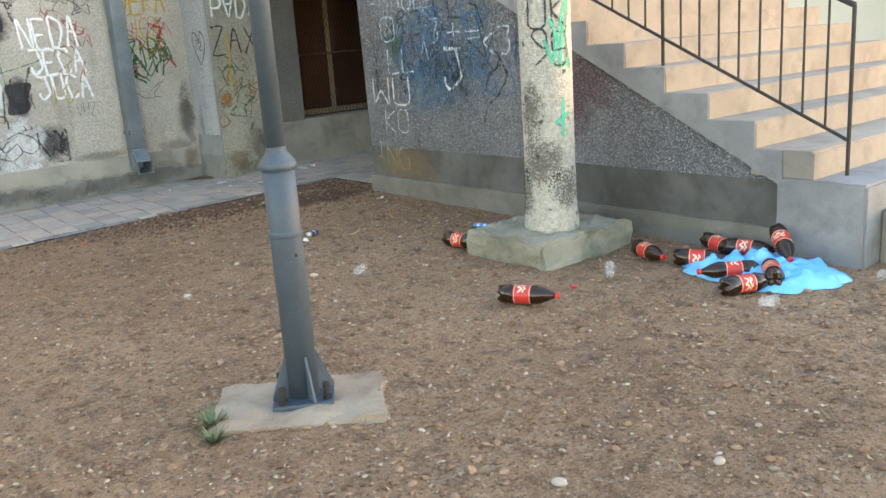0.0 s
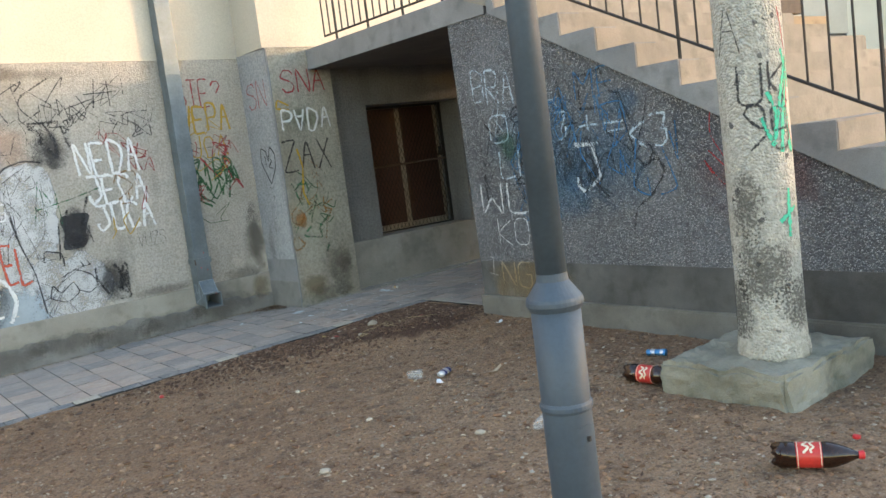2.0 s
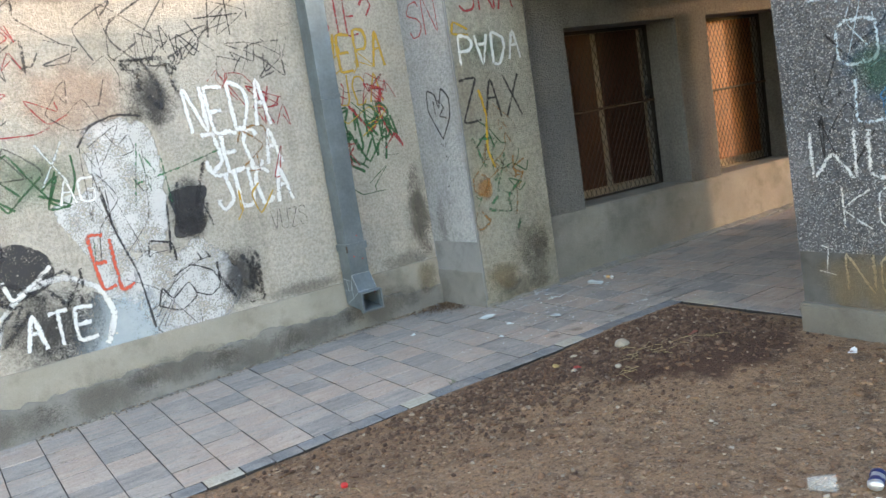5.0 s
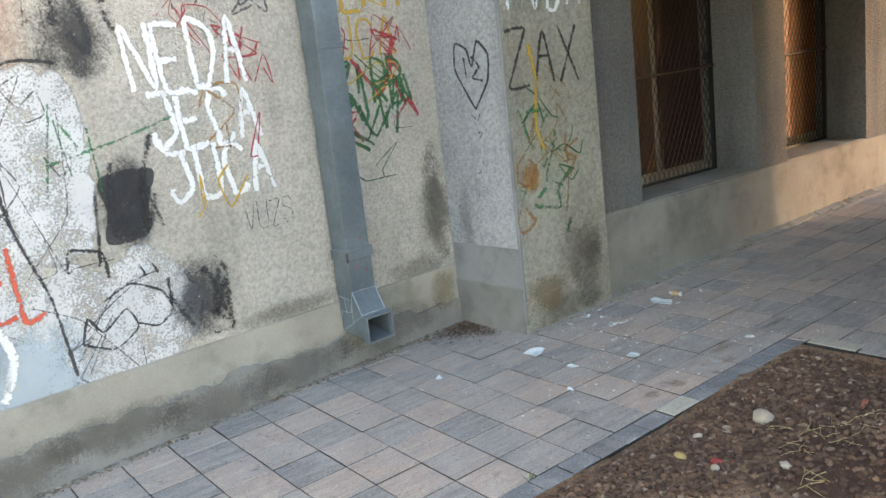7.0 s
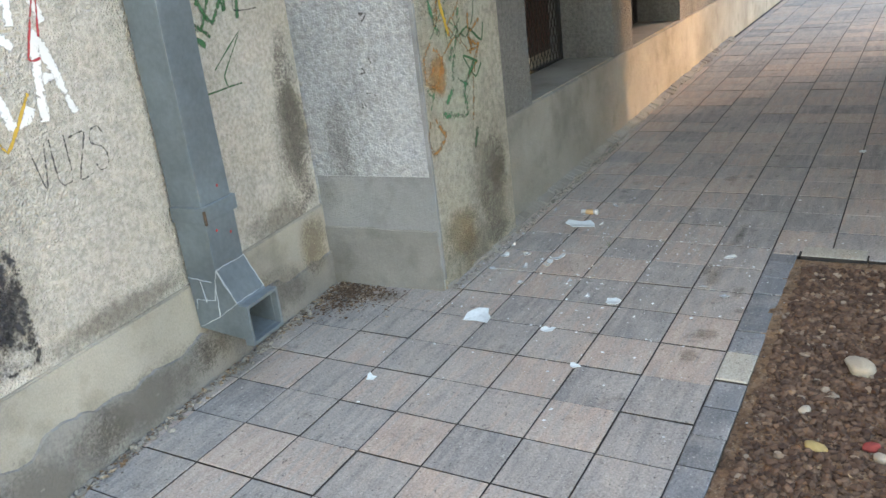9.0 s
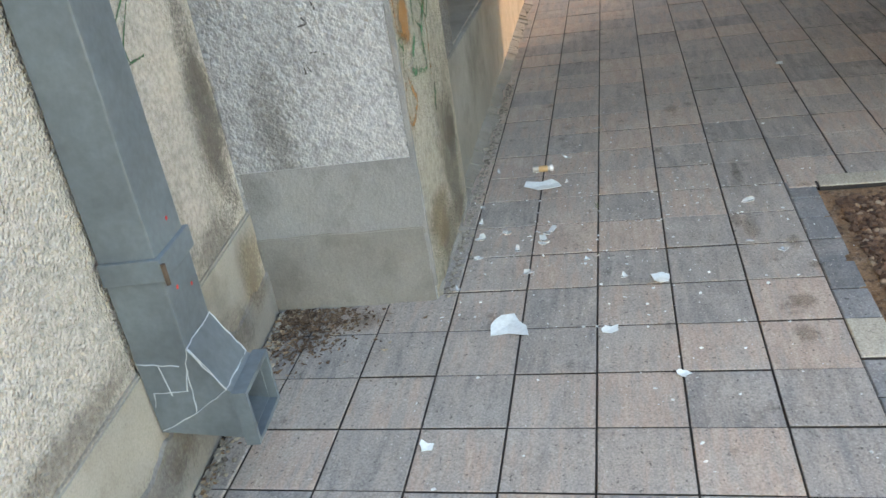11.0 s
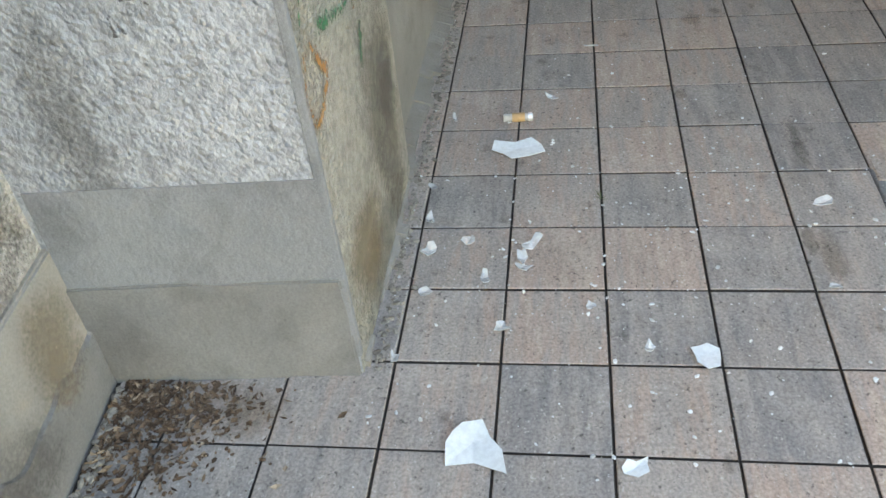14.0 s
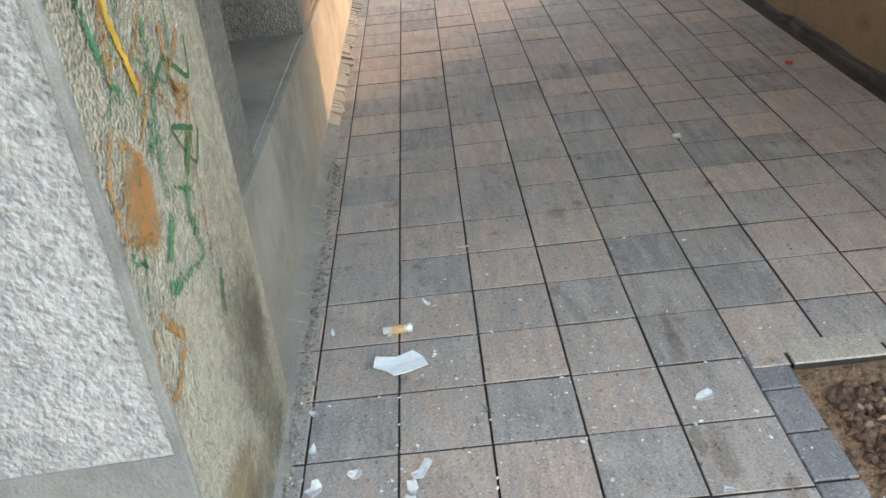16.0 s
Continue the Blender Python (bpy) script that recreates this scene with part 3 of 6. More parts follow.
# ---- downpipe ----
def downpipe():
    d = thing("downpipe", (0, 0, 0), "square galvanised rain downpipe with an open foot spout", "downpipe")
    d.matrix_world = WEST @ pose(-0.84, 0, 0.022)
    h, back, front = 0.08, -0.012, -0.145
    body = box(-h, h, front, back, 0.41, 5.0, 0.004)
    bmesh.ops.subdivide_edges(body, edges=[e for e in body.edges if e.calc_length() > 2], cuts=60)
    for v in body.verts:
        v.co += noise.noise_vector(v.co * 5.0) * 0.004
    part("pipe", body, ZINC, d)
    part("clamp", box(-h - 0.012, h + 0.012, front - 0.012, back, 0.595, 0.65, 0.003), ZINC, d, "sheet-metal pipe clamp")
    part("clamp_bolt", bar((-h - 0.012, front - 0.018, 0.59), (-h - 0.012, front - 0.018, 0.64), 0.006), RUST, d)
    for z in (1.72, 2.5):
        part("joint", box(-h - 0.004, h + 0.004, front - 0.004, back, z, z + 0.03, 0.002), ZINC, d)
    # foot: a mitred elbow that turns out over the paving
    low = [(back, 0.415), (back - 0.005, 0.185), (-0.235, 0.150)]
    top = [(front, 0.415), (front - 0.065, 0.295), (-0.235, 0.278)]
    rows = []
    bm = bmesh.new()
    for (ya, za), (yb, zb) in zip(low, top):
        rows.append([bm.verts.new(p) for p in ((-h, ya, za), (h, ya, za), (h, yb, zb), (-h, yb, zb))])
    for a, b in zip(rows, rows[1:]):
        for k in range(4):
            bm.faces.new((a[k], a[(k + 1) % 4], b[(k + 1) % 4], b[k]))
    bmesh.ops.recalc_face_normals(bm, faces=bm.faces[:])
    bmesh.ops.solidify(bm, geom=bm.faces[:], thickness=0.003)
    part("spout", bm, ZINC, d, "angled sheet-metal spout with pale sealed seams")
    lip = bmesh.new()
    rings = [[lip.verts.new((sx * (h + o), y, z + sz * o)) for sx, sz, z in ((-1, -1, 0.150), (1, -1, 0.150), (1, 1, 0.278), (-1, 1, 0.278))] for o, y in ((0.0, -0.222), (0.012, -0.222), (0.012, -0.258), (0.0, -0.258))]
    for a, b in zip(rings, rings[1:] + rings[:1]):
        for k in range(4):
            lip.faces.new((a[k], a[(k + 1) % 4], b[(k + 1) % 4], b[k]))
    bmesh.ops.recalc_face_normals(lip, faces=lip.faces[:])
    part("lip", lip, ZINC, d, "turned sheet-metal lip of the spout")
    x = -h - 0.0015
    e = front - 0.065
    rng = random.Random(31)

    def seam(p, q):
        bm = bmesh.new()
        p, q = Vector(p), Vector(q)
        n = max(2, int((q - p).length / 0.018))
        run = [p.lerp(q, k / n) + (Vector((0, rng.uniform(-1, 1), rng.uniform(-1, 1))) * 0.0025 if 0 < k < n else Vector()) for k in range(n + 1)]
        turn = (q - p).to_track_quat("Z", "Y").to_matrix()
        rings = []
        for u in run:
            r = rng.uniform(0.0010, 0.0021)
            rings.append([bm.verts.new(u + turn @ Vector((r * math.cos(1.2566 * j), r * math.sin(1.2566 * j), 0))) for j in range(5)])
        for a, b in zip(rings, rings[1:]):
            for j in range(5):
                bm.faces.new((a[j], a[(j + 1) % 5], b[(j + 1) % 5], b[j]))
        part("sealant", bm, SOLDER, d)

    for a, b in (((back, 0.385), (front + 0.03, 0.37)), ((front, 0.415), (e, 0.295)), ((front, 0.415), (-0.115, 0.30)), ((front + 0.012, 0.36), (-0.12, 0.235)), ((-0.12, 0.235), (e, 0.295)), ((-0.12, 0.235), (back - 0.01, 0.19)), ((-0.118, 0.30), (back - 0.02, 0.30)), ((back - 0.02, 0.30), (back - 0.012, 0.26)), ((-0.075, 0.29), (-0.065, 0.375))):
        seam((x, a[0], a[1]), (x, b[0], b[1]))
    for a, b in (((-h, front - 0.002, 0.416), (h, front - 0.002, 0.416)), ((-h, e, 0.297), (h, e, 0.297)), ((-h, front - 0.002, 0.416), (-h, e, 0.297)), ((h, front - 0.002, 0.416), (h, e, 0.297))):
        seam(a, b)
    for k, (y, z) in enumerate(((0.02, 0.70), (-0.03, 0.55), (0.04, 0.52), (0.0, 0.31), (0.05, 0.30))):
        spot = lathe([(0.006, 0.0), (0.004, 0.001)], 7)
        bmesh.ops.transform(spot, matrix=pose(y, front - 0.0015 - (0.075 if z < 0.4 else 0), z - (0.0 if z > 0.4 else 0.03), 90, 0, 0), verts=spot.verts[:])
        part("paint_fleck", spot, RED_FLECK, d, "red paint fleck")


downpipe()


# ---- windows ----
def barred_window(name, x0, x1, warm, label):
    z0, z1, y = 0.56, 2.05, WIN_Y + 0.36
    w = tagged(new(name), label, kind="structure")
    w.matrix_world = pose(x0, y, z0)
    wd, ht = x1 - x0, z1 - z0
    part("backing", box(0, wd, 0.10, 0.14, 0, ht), DARK, w)
    part("reveal", box(0.004, wd - 0.004, -0.352, 0.1, -0.004, 0.006), PLINTH, w, "dusty cement sill")
    part("blind", box(0.01, wd - 0.02, 0.07, 0.09, 0.01, ht - 0.01), PALE_BOARD, w, "pale blind behind the boards")
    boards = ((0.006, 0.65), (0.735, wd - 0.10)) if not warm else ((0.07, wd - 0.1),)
    # the second window takes the brighter copy, coloured as if the sun struck it
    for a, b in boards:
        part("board", box(a, b, 0.03, 0.055, 0.09, ht - 0.03, 0.004), SHUTTER_SUNLIT if warm else SHUTTER, w, "brown board with sunlight put into its colour" if warm else "brown board")
    frame_bm = bmesh.new()
    for a, b, c, d in ((0.0, wd, 0.0, 0.022), (0.0, wd, ht - 0.03, ht), (0.0, 0.022, 0.0, ht), (wd - 0.03, wd, 0.0, ht)):
        quick_box(frame_bm, a, b, -0.012, 0.012, c, d)
    part("grille_frame", frame_bm, IRON, w)
    mesh = bmesh.new()
    px, pz = 0.055, 0.105
    for k in range(-int(ht / pz) - 1, int(wd / px) + 1):
        for sgn in (1, -1):
            xa = k * px if sgn > 0 else wd - k * px
            t0, t1 = 0.0, ht
            sx = sgn * px / pz
            lo, hi = sorted(((0 - xa) / sx, (wd - xa) / sx))
            t0, t1 = max(t0, lo), min(t1, hi)
            if t1 - t0 > 0.03:
                rod(mesh, (xa + sx * t0, -0.004 * sgn, t0), (xa + sx * t1, -0.004 * sgn, t1), 0.0032, 3)
    part("mesh_grille", mesh, WIRE, w, "diamond mesh of thin rusty wire")
    part("cross_bar", bar((0.0, -0.02, 0.78), (wd - 0.02, -0.03, 0.80), 0.011), RUST, w)
    if not warm:
        lock = box(wd - 0.13, wd - 0.07, -0.05, -0.02, 0.84, 0.90, 0.008)
        rod(lock, (wd - 0.10, -0.035, 0.9), (wd - 0.10, -0.035, 0.95), 0.022, 8)
        part("padlock", lock, IRON, w, "black padlock")
    return w


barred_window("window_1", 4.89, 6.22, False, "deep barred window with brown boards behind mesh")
barred_window("window_2", 6.63, 7.88, True, "deep barred window with a board coloured as sunlit")


# ---- writing and sprayed paint on the walls ----
# Letters as strokes on a grid four wide and six high.
STROKES = {
    "A": "002640 1333", "B": "00062645443303 3343413000", "C": "4536160411103041", "D": "00062645432000", "E": "46060040 0333", "G": "4616050110304143 2343",
    "H": "0006 4046 0343", "J": "0646 364231100102", "K": "0006 460340", "L": "060040", "M": "0006234640", "N": "00064046", "O": "163645413010010516",
    "P": "00063645443303", "R": "0006364544330340", "S": "4536160504334241301001", "T": "0646 2620", "U": "060110304146", "V": "062046", "W": "0600234046",
    "X": "0046 0640", "Z": "06460040", "v": "062046 1434", "9": "433314051636454210", "o": "2434352524", "3": "06463343413010", "-": "0343", "+": "0343 2125",
    "<": "450340", "5": "460603334341301001", "F": "000646 0333", "1": "2026", "8": "13043536160413332231100113", "?": "0516364523",
}


def polylines(ch):
    out = []
    for word in STROKES.get(ch, "").split():
        pts = [(int(word[k]), int(word[k + 1])) for k in range(0, len(word) - 1, 2)]
        if len(pts) > 1:
            out.append(pts)
    return out


def ribbon(bm, uv, pts, width, rng, to_wall):
    """A brushed stroke through points of the wall plane: a smoothed strip of uneven width."""
    line = []
    n = len(pts)
    for k in range(n - 1):
        p0, p1, p2, p3 = (Vector(pts[min(max(i, 0), n - 1)]) for i in (k - 1, k, k + 1, k + 2))
        m1, m2 = (p2 - p0) * 0.28, (p3 - p1) * 0.28
        for s in range(5):
            t = s / 5
            line.append(p1 * (2 * t ** 3 - 3 * t * t + 1) + m1 * (t ** 3 - 2 * t * t + t) + p2 * (3 * t * t - 2 * t ** 3) + m2 * (t ** 3 - t * t))
    line.append(Vector(pts[-1]))
    prev, ph = None, rng.random() * 9
    for k, p in enumerate(line):
        d = (line[min(k + 1, len(line) - 1)] - line[max(k - 1, 0)])
        if d.length < 1e-6:
            continue
        d.normalize()
        w = width * 0.5 * (0.85 + 0.3 * noise.noise(Vector((p.x * 20, p.y * 20, ph))))
        side = Vector((-d.y, d.x)) * w
        cur = [bm.verts.new(to_wall(p.x + side.x, p.y + side.y)), bm.verts.new(to_wall(p.x - side.x, p.y - side.y))]
        if prev:
            f = bm.faces.new((prev[0], prev[1], cur[1], cur[0]))
            for loop, u in zip(f.loops, (0, 1, 1, 0)):
                loop[uv].uv = (u, 0.5)
        prev = cur


def lettering(text, at, height, pitch, colour, width, to_wall, parent, label="", seed=1, lean=0.0, rise=0.0):
    """Hand-painted letters; at: lower left corner in wall coordinates."""
    rng = random.Random(seed)
    bm = bmesh.new()
    uv = bm.loops.layers.uv.new("UVMap")
    for i, ch in enumerate(text):
        sz, dy = height * rng.uniform(0.92, 1.08), rng.uniform(-0.05, 0.05) * height
        for line in polylines(ch):
            pts = [(at[0] + i * pitch + (x / 4 + lean * y / 6) * pitch * 0.74 + rng.uniform(-1, 1) * 0.02 * height, at[1] + rise * i + dy + y / 6 * sz + rng.uniform(-1, 1) * 0.02 * height) for x, y in line]
            ribbon(bm, uv, pts, width, rng, to_wall)
    return part("graffiti", bm, colour, parent, label)


def scribble(at, size, colour, width, to_wall, parent, seed, strokes=4, loops=5, label=""):
    """A tangle of quick sprayed strokes inside a box."""
    rng = random.Random(seed)
    bm = bmesh.new()
    uv = bm.loops.layers.uv.new("UVMap")
    for _ in range(strokes):
        x, y = rng.uniform(0.1, 0.9), rng.uniform(0.1, 0.9)
        pts = []
        for _ in range(loops):
            pts.append((at[0] + x * size[0], at[1] + y * size[1]))
            x, y = min(1, max(0, x + rng.uniform(-0.35, 0.4))), min(1, max(0, y + rng.choice((-1, 1)) * rng.uniform(0.15, 0.6)))
        ribbon(bm, uv, pts, width * rng.uniform(0.7, 1.2), rng, to_wall)
    return part("graffiti", bm, colour, parent, label)


def drawn(lines, colour, width, to_wall, parent, label="", seed=3):
    rng = random.Random(seed)
    bm = bmesh.new()
    uv = bm.loops.layers.uv.new("UVMap")
    for pts in lines:
        ribbon(bm, uv, pts, width, rng, to_wall)
    return part("graffiti", bm, colour, parent, label)


def cloud(centre, size, colour, to_wall, parent, label="", power=2.0):
    """A sprayed patch with soft speckled rim."""
    bm = bmesh.new()
    uv = bm.loops.layers.uv.new("UVMap")
    seg = 28
    rings = []
    for r in (0.02, 0.35, 0.7, 1.0):
        ring = []
        for k in range(seg):
            a = 2 * math.pi * k / seg
            ca, sa = math.cos(a), math.sin(a)
            e = 2.0 / power
            ex, ey = math.copysign(abs(ca) ** e, ca), math.copysign(abs(sa) ** e, sa)
            ring.append((bm.verts.new(to_wall(centre[0] + r * ex * size[0], centre[1] + r * ey * size[1])), (0.5 + ca * 0.5 * r, 0.5 + sa * 0.5 * r)))
        rings.append(ring)
    for inner, outer in zip(rings, rings[1:]):
        for k in range(seg):
            j = (k + 1) % seg
            f = bm.faces.new((inner[k][0], outer[k][0], outer[j][0], inner[j][0]))
            for loop, u in zip(f.loops, (inner[k][1], outer[k][1], outer[j][1], inner[j][1])):
                loop[uv].uv = u
    return part("spray_patch", bm, colour, parent, label)


def blob(points, colour, to_wall, parent, label=""):
    """A painted area with a hand-drawn outline, dense to its rim."""
    bm = bmesh.new()
    uv = bm.loops.layers.uv.new("UVMap")
    c = sum((Vector(p) for p in points), Vector((0, 0))) / len(points)
    n, edge = len(points), []
    for k in range(n):
        p0, p1, p2, p3 = (Vector(points[(k + j) % n]) for j in (-1, 0, 1, 2))
        for t in (0.0, 0.2, 0.4, 0.6, 0.8):
            edge.append(0.5 * (2 * p1 + (p2 - p0) * t + (2 * p0 - 5 * p1 + 4 * p2 - p3) * t * t + (3 * p1 - p0 - 3 * p2 + p3) * t ** 3))
    rings = [[(bm.verts.new(to_wall(*(c + (p - c) * r))), (0.5 + 0.5 * r * math.cos(6.2832 * k / len(edge)), 0.5 + 0.5 * r * math.sin(6.2832 * k / len(edge)))) for k, p in enumerate(edge)] for r in (0.03, 0.5, 0.85, 1.0)]
    for inner, outer in zip(rings, rings[1:]):
        for k in range(len(edge)):
            j = (k + 1) % len(edge)
            f = bm.faces.new((inner[k][0], outer[k][0], outer[j][0], inner[j][0]))
            for loop, u in zip(f.loops, (inner[k][1], outer[k][1], outer[j][1], inner[j][1])):
                loop[uv].uv = u
    return part("painted_patch", bm, colour, parent, label)


def solid(name, colour, cover=0.9, grain=95.0):
    """Paint rolled on thickly: nearly closed, with plaster showing in the hollows."""
    m = Mat(name, 0.8)
    uv = m.nt.nodes.new("ShaderNodeUVMap").outputs[0]
    off = m.nt.nodes.new("ShaderNodeVectorMath")
    off.operation = "DISTANCE"
    m.link(uv, off.inputs[0])
    off.inputs[1].default_value = (0.5, 0.5, 0)
    rim = m.math("SUBTRACT", 1.05, m.math("MULTIPLY", off.outputs["Value"], 2.0))
    rim = m.math("ADD", m.math("MULTIPLY", rim, 5.0), m.math("MULTIPLY", m.math("SUBTRACT", m.noise(14, 4), 0.5), 2.2))
    holes = m.math("ADD", m.math("MULTIPLY", m.math("SUBTRACT", m.noise(grain, 3), 0.5), 2.0), m.math("MULTIPLY", m.math("SUBTRACT", m.noise(7, 4), 0.5), 1.6))
    a = m.math("MINIMUM", rim, m.math("ADD", holes, cover))
    m.color(m.mix(tuple(c * 0.82 for c in colour), colour, m.ramp(m.noise(5, 5), [(0.35, 0.0), (0.65, 1.0)])))
    m.alpha(m.ramp(a, [(0.15, 0.0), (0.55, 0.95)]))
    return m.mat


S_SOLID, S_TAR = solid("white_wall_paint", (0.55, 0.56, 0.575), 0.5), solid("black_wall_paint", (0.04, 0.04, 0.045), 0.62)
P_WHITE, P_BLACK, P_GREEN = paint("white_paint", (0.80, 0.81, 0.82), 0.72), paint("black_spray", (0.03, 0.03, 0.035), 0.5), paint("green_spray", (0.03, 0.20, 0.085), 0.22)
P_ORANGE, P_RED, P_BLUE = paint("orange_spray", (0.42, 0.20, 0.05), 0.2), paint("red_spray", (0.42, 0.04, 0.05), 0.52), paint("blue_spray", (0.05, 0.17, 0.33), 0.42)
P_YELLOW, P_TEAL, P_GREY = paint("yellow_spray", (0.58, 0.36, 0.04), 0.68), paint("teal_spray", (0.05, 0.55, 0.36), 0.55), paint("faint_dark_spray", (0.09, 0.085, 0.085), 0.3)
P_CHALK, P_CYAN, P_DGREEN = paint("chalk_white", (0.62, 0.65, 0.68), 0.34, 80), paint("pale_blue_spray", (0.48, 0.58, 0.67), 0.30, 80), paint("dark_green_spray", (0.03, 0.13, 0.05), 0.58)
P_SOOT = paint("soft_black_spray", (0.035, 0.035, 0.04), 0.22)
P_VERMILION, P_BRONZE = paint("vermilion_spray", (0.62, 0.10, 0.05), 0.55), paint("bronze_line", (0.36, 0.32, 0.24), 0.5)
S_WHITE, S_BLACK, S_PINK = spray("white_spray_fill", (0.66, 0.675, 0.69), 0.95), spray("black_spray_fill", (0.035, 0.035, 0.04), 0.72), spray("pink_spray_fill", (0.60, 0.36, 0.25), 0.35)
S_DAMP, S_BLUE, S_ICE = spray("damp_stain", (0.10, 0.085, 0.065), 0.34), spray("blue_spray_fill", (0.05, 0.15, 0.27), 0.36, 95, 2.6), spray("pale_blue_fill", (0.50, 0.60, 0.68), 0.6)
S_RED = spray("dark_red_fill", (0.14, 0.03, 0.03), 0.35)
S_MOSS, S_PITS = spray("moss", (0.07, 0.09, 0.05), 0.7), spray("black_pits", (0.07, 0.066, 0.06), 0.55, 75, 4.5)
S_RUSTY = spray("orange_spray_fill", (0.42, 0.20, 0.05), 0.6)
S_GREEN, S_OCHRE = spray("green_spray_fill", (0.05, 0.14, 0.07), 0.42), spray("ochre_stain", (0.26, 0.19, 0.10), 0.5)
COS = math.cos(radians(4.9))
layer = [0]


def flat(fn):
    """A mapping on to a wall, each call a hair further out, so that no two paints share a plane."""
    layer[0] += 1
    lift = 0.0022 + 0.0004 * (layer[0] % 14)
    return lambda u, v: fn(u, v, lift)


def west(u, v, lift):      # u: plan x along the askew wall
    return ((u - PIER_X) / COS, -lift, v)


def front(u, v, lift):     # pier front, u: plan x
    return (u, PIER_Y - lift, v)


def side(u, v, lift):      # pier flank, u: metres from the outer edge inwards
    return (PIER_X + 0.022 - 0.06 * u - lift, PIER_Y + u, v)


def stair(u, v, lift):     # stair wall, u: metres from the passage corner
    return (STAIR_X - lift - 0.004, 7.755 - u, v)


W = wall_west
# broad sprayed figures
cloud((1.10, 1.95), (0.42, 0.30), S_PINK, flat(west), W, "faded pink spray")
cloud((1.63, 1.90), (0.24, 0.22), S_BLACK, flat(west), W, "black sprayed burst")
blob([(1.12, 1.68), (1.22, 1.78), (1.42, 1.79), (1.57, 1.69), (1.60, 1.40), (1.55, 1.02), (1.40, 0.92), (1.22, 1.00), (1.15, 1.36)], S_SOLID, lambda u, v: west(u, v, 0.0012), W, "white painted figure")
blob([(0.88, 1.30), (1.14, 1.36), (1.24, 1.05), (1.34, 0.80), (1.40, 0.50), (1.20, 0.40), (1.08, 0.55), (1.06, 0.86), (0.98, 1.06)], S_SOLID, lambda u, v: west(u, v, 0.0014), W)
blob([(1.28, 0.79), (1.40, 0.93), (1.56, 0.86), (1.74, 0.95), (1.93, 0.79), (2.00, 0.56), (1.86, 0.38), (1.56, 0.32), (1.32, 0.40)], S_SOLID, lambda u, v: west(u, v, 0.0016), W, "white painted skull shape")
cloud((1.10, 0.45), (0.42, 0.32), S_ICE, flat(west), W, "", 2.4)
blob([(1.61, 1.27), (1.86, 1.28), (1.82, 1.12), (1.80, 0.98), (1.60, 0.97), (1.62, 1.12)], S_TAR, lambda u, v: west(u, v, 0.0018), W, "black brushed block")
cloud((1.72, 1.14), (0.17, 0.24), S_BLACK, flat(west), W)
cloud((1.98, 0.62), (0.19, 0.24), S_BLACK, flat(west), W)
blob([(0.44, 1.04), (0.62, 1.13), (0.80, 1.02), (0.80, 0.86), (0.60, 0.78), (0.42, 0.82)], S_TAR, lambda u, v: west(u, v, 0.0018), W, "black painted disc")
cloud((0.76, 0.58), (0.34, 0.32), S_BLACK, flat(west), W, "black sprayed disc")
cloud((0.20, 0.52), (0.22, 0.34), S_WHITE, flat(west), W)
cloud((0.80, 1.48), (0.30, 0.20), S_GREEN, flat(west), W, "green sprayed patch")
for k, (x, z, wd, ht) in enumerate(((1.42, 1.74, 0.4, 0.4), (1.64, 1.0, 0.28, 0.45), (0.36, 0.35, 0.6, 0.55), (1.84, 0.42, 0.3, 0.4), (0.05, 0.75, 0.5, 0.4))):
    scribble((x, z), (wd, ht), P_SOOT, 0.045, flat(west), W, 330 + k, 4, 5, "black scratchy spray")
for k, (x, z, wd, ht) in enumerate(((1.1, 0.9, 0.55, 0.85), (1.0, 0.3, 0.8, 0.5))):
    scribble((x, z), (wd, ht), P_GREY, 0.012, flat(west), W, 340 + k, 5, 5)
drawn([[(1.28, 1.70), (1.34, 1.62), (1.42, 1.68), (1.44, 1.58), (1.36, 1.55)], [(1.40, 1.40), (1.46, 1.30), (1.50, 1.38)]], P_GREY, 0.012, flat(west), W)
drawn([[(1.5, 1.30), (1.47, 1.55), (1.55, 1.42)], [(1.6, 1.5), (1.62, 1.2)], [(1.08, 1.05), (1.06, 0.85)]], P_GREEN, 0.02, flat(west), W)
# outlines of the figures
drawn([[(1.10, 1.64), (1.2, 1.76), (1.36, 1.81), (1.52, 1.79)], [(1.40, 0.88), (1.42, 0.98), (1.56, 0.94), (1.57, 0.82)], [(1.58, 1.2), (1.56, 1.0), (1.54, 0.88)], [(1.18, 1.38), (1.22, 1.09), (1.31, 0.79), (1.35, 0.42)]], P_BLACK, 0.022, flat(west), W)
drawn([[(1.40, 0.55), (1.44, 0.66), (1.50, 0.58), (1.62, 0.66), (1.66, 0.56), (1.54, 0.49), (1.40, 0.55)], [(1.53, 0.72), (1.66, 0.77), (1.80, 0.70), (1.84, 0.60), (1.76, 0.54), (1.66, 0.58)], [(1.72, 0.84), (1.74, 0.79)], [(1.78, 0.84), (1.80, 0.79)]], P_BLACK, 0.016, flat(west), W, "black line drawing")
drawn([[(0.40, 0.48), (0.48, 0.70), (0.64, 0.84), (0.86, 0.87), (1.05, 0.76), (1.11, 0.58), (1.04, 0.40)]], P_WHITE, 0.05, flat(west), W)
drawn([[(0.52, 0.92), (0.56, 0.80), (0.70, 0.88), (0.80, 0.96)], [(0.34, 0.30), (0.36, 0.52)]], P_WHITE, 0.035, flat(west), W)
lettering("ATE", (0.58, 0.46), 0.21, 0.15, P_WHITE, 0.035, flat(west), W, "white letters", 5)
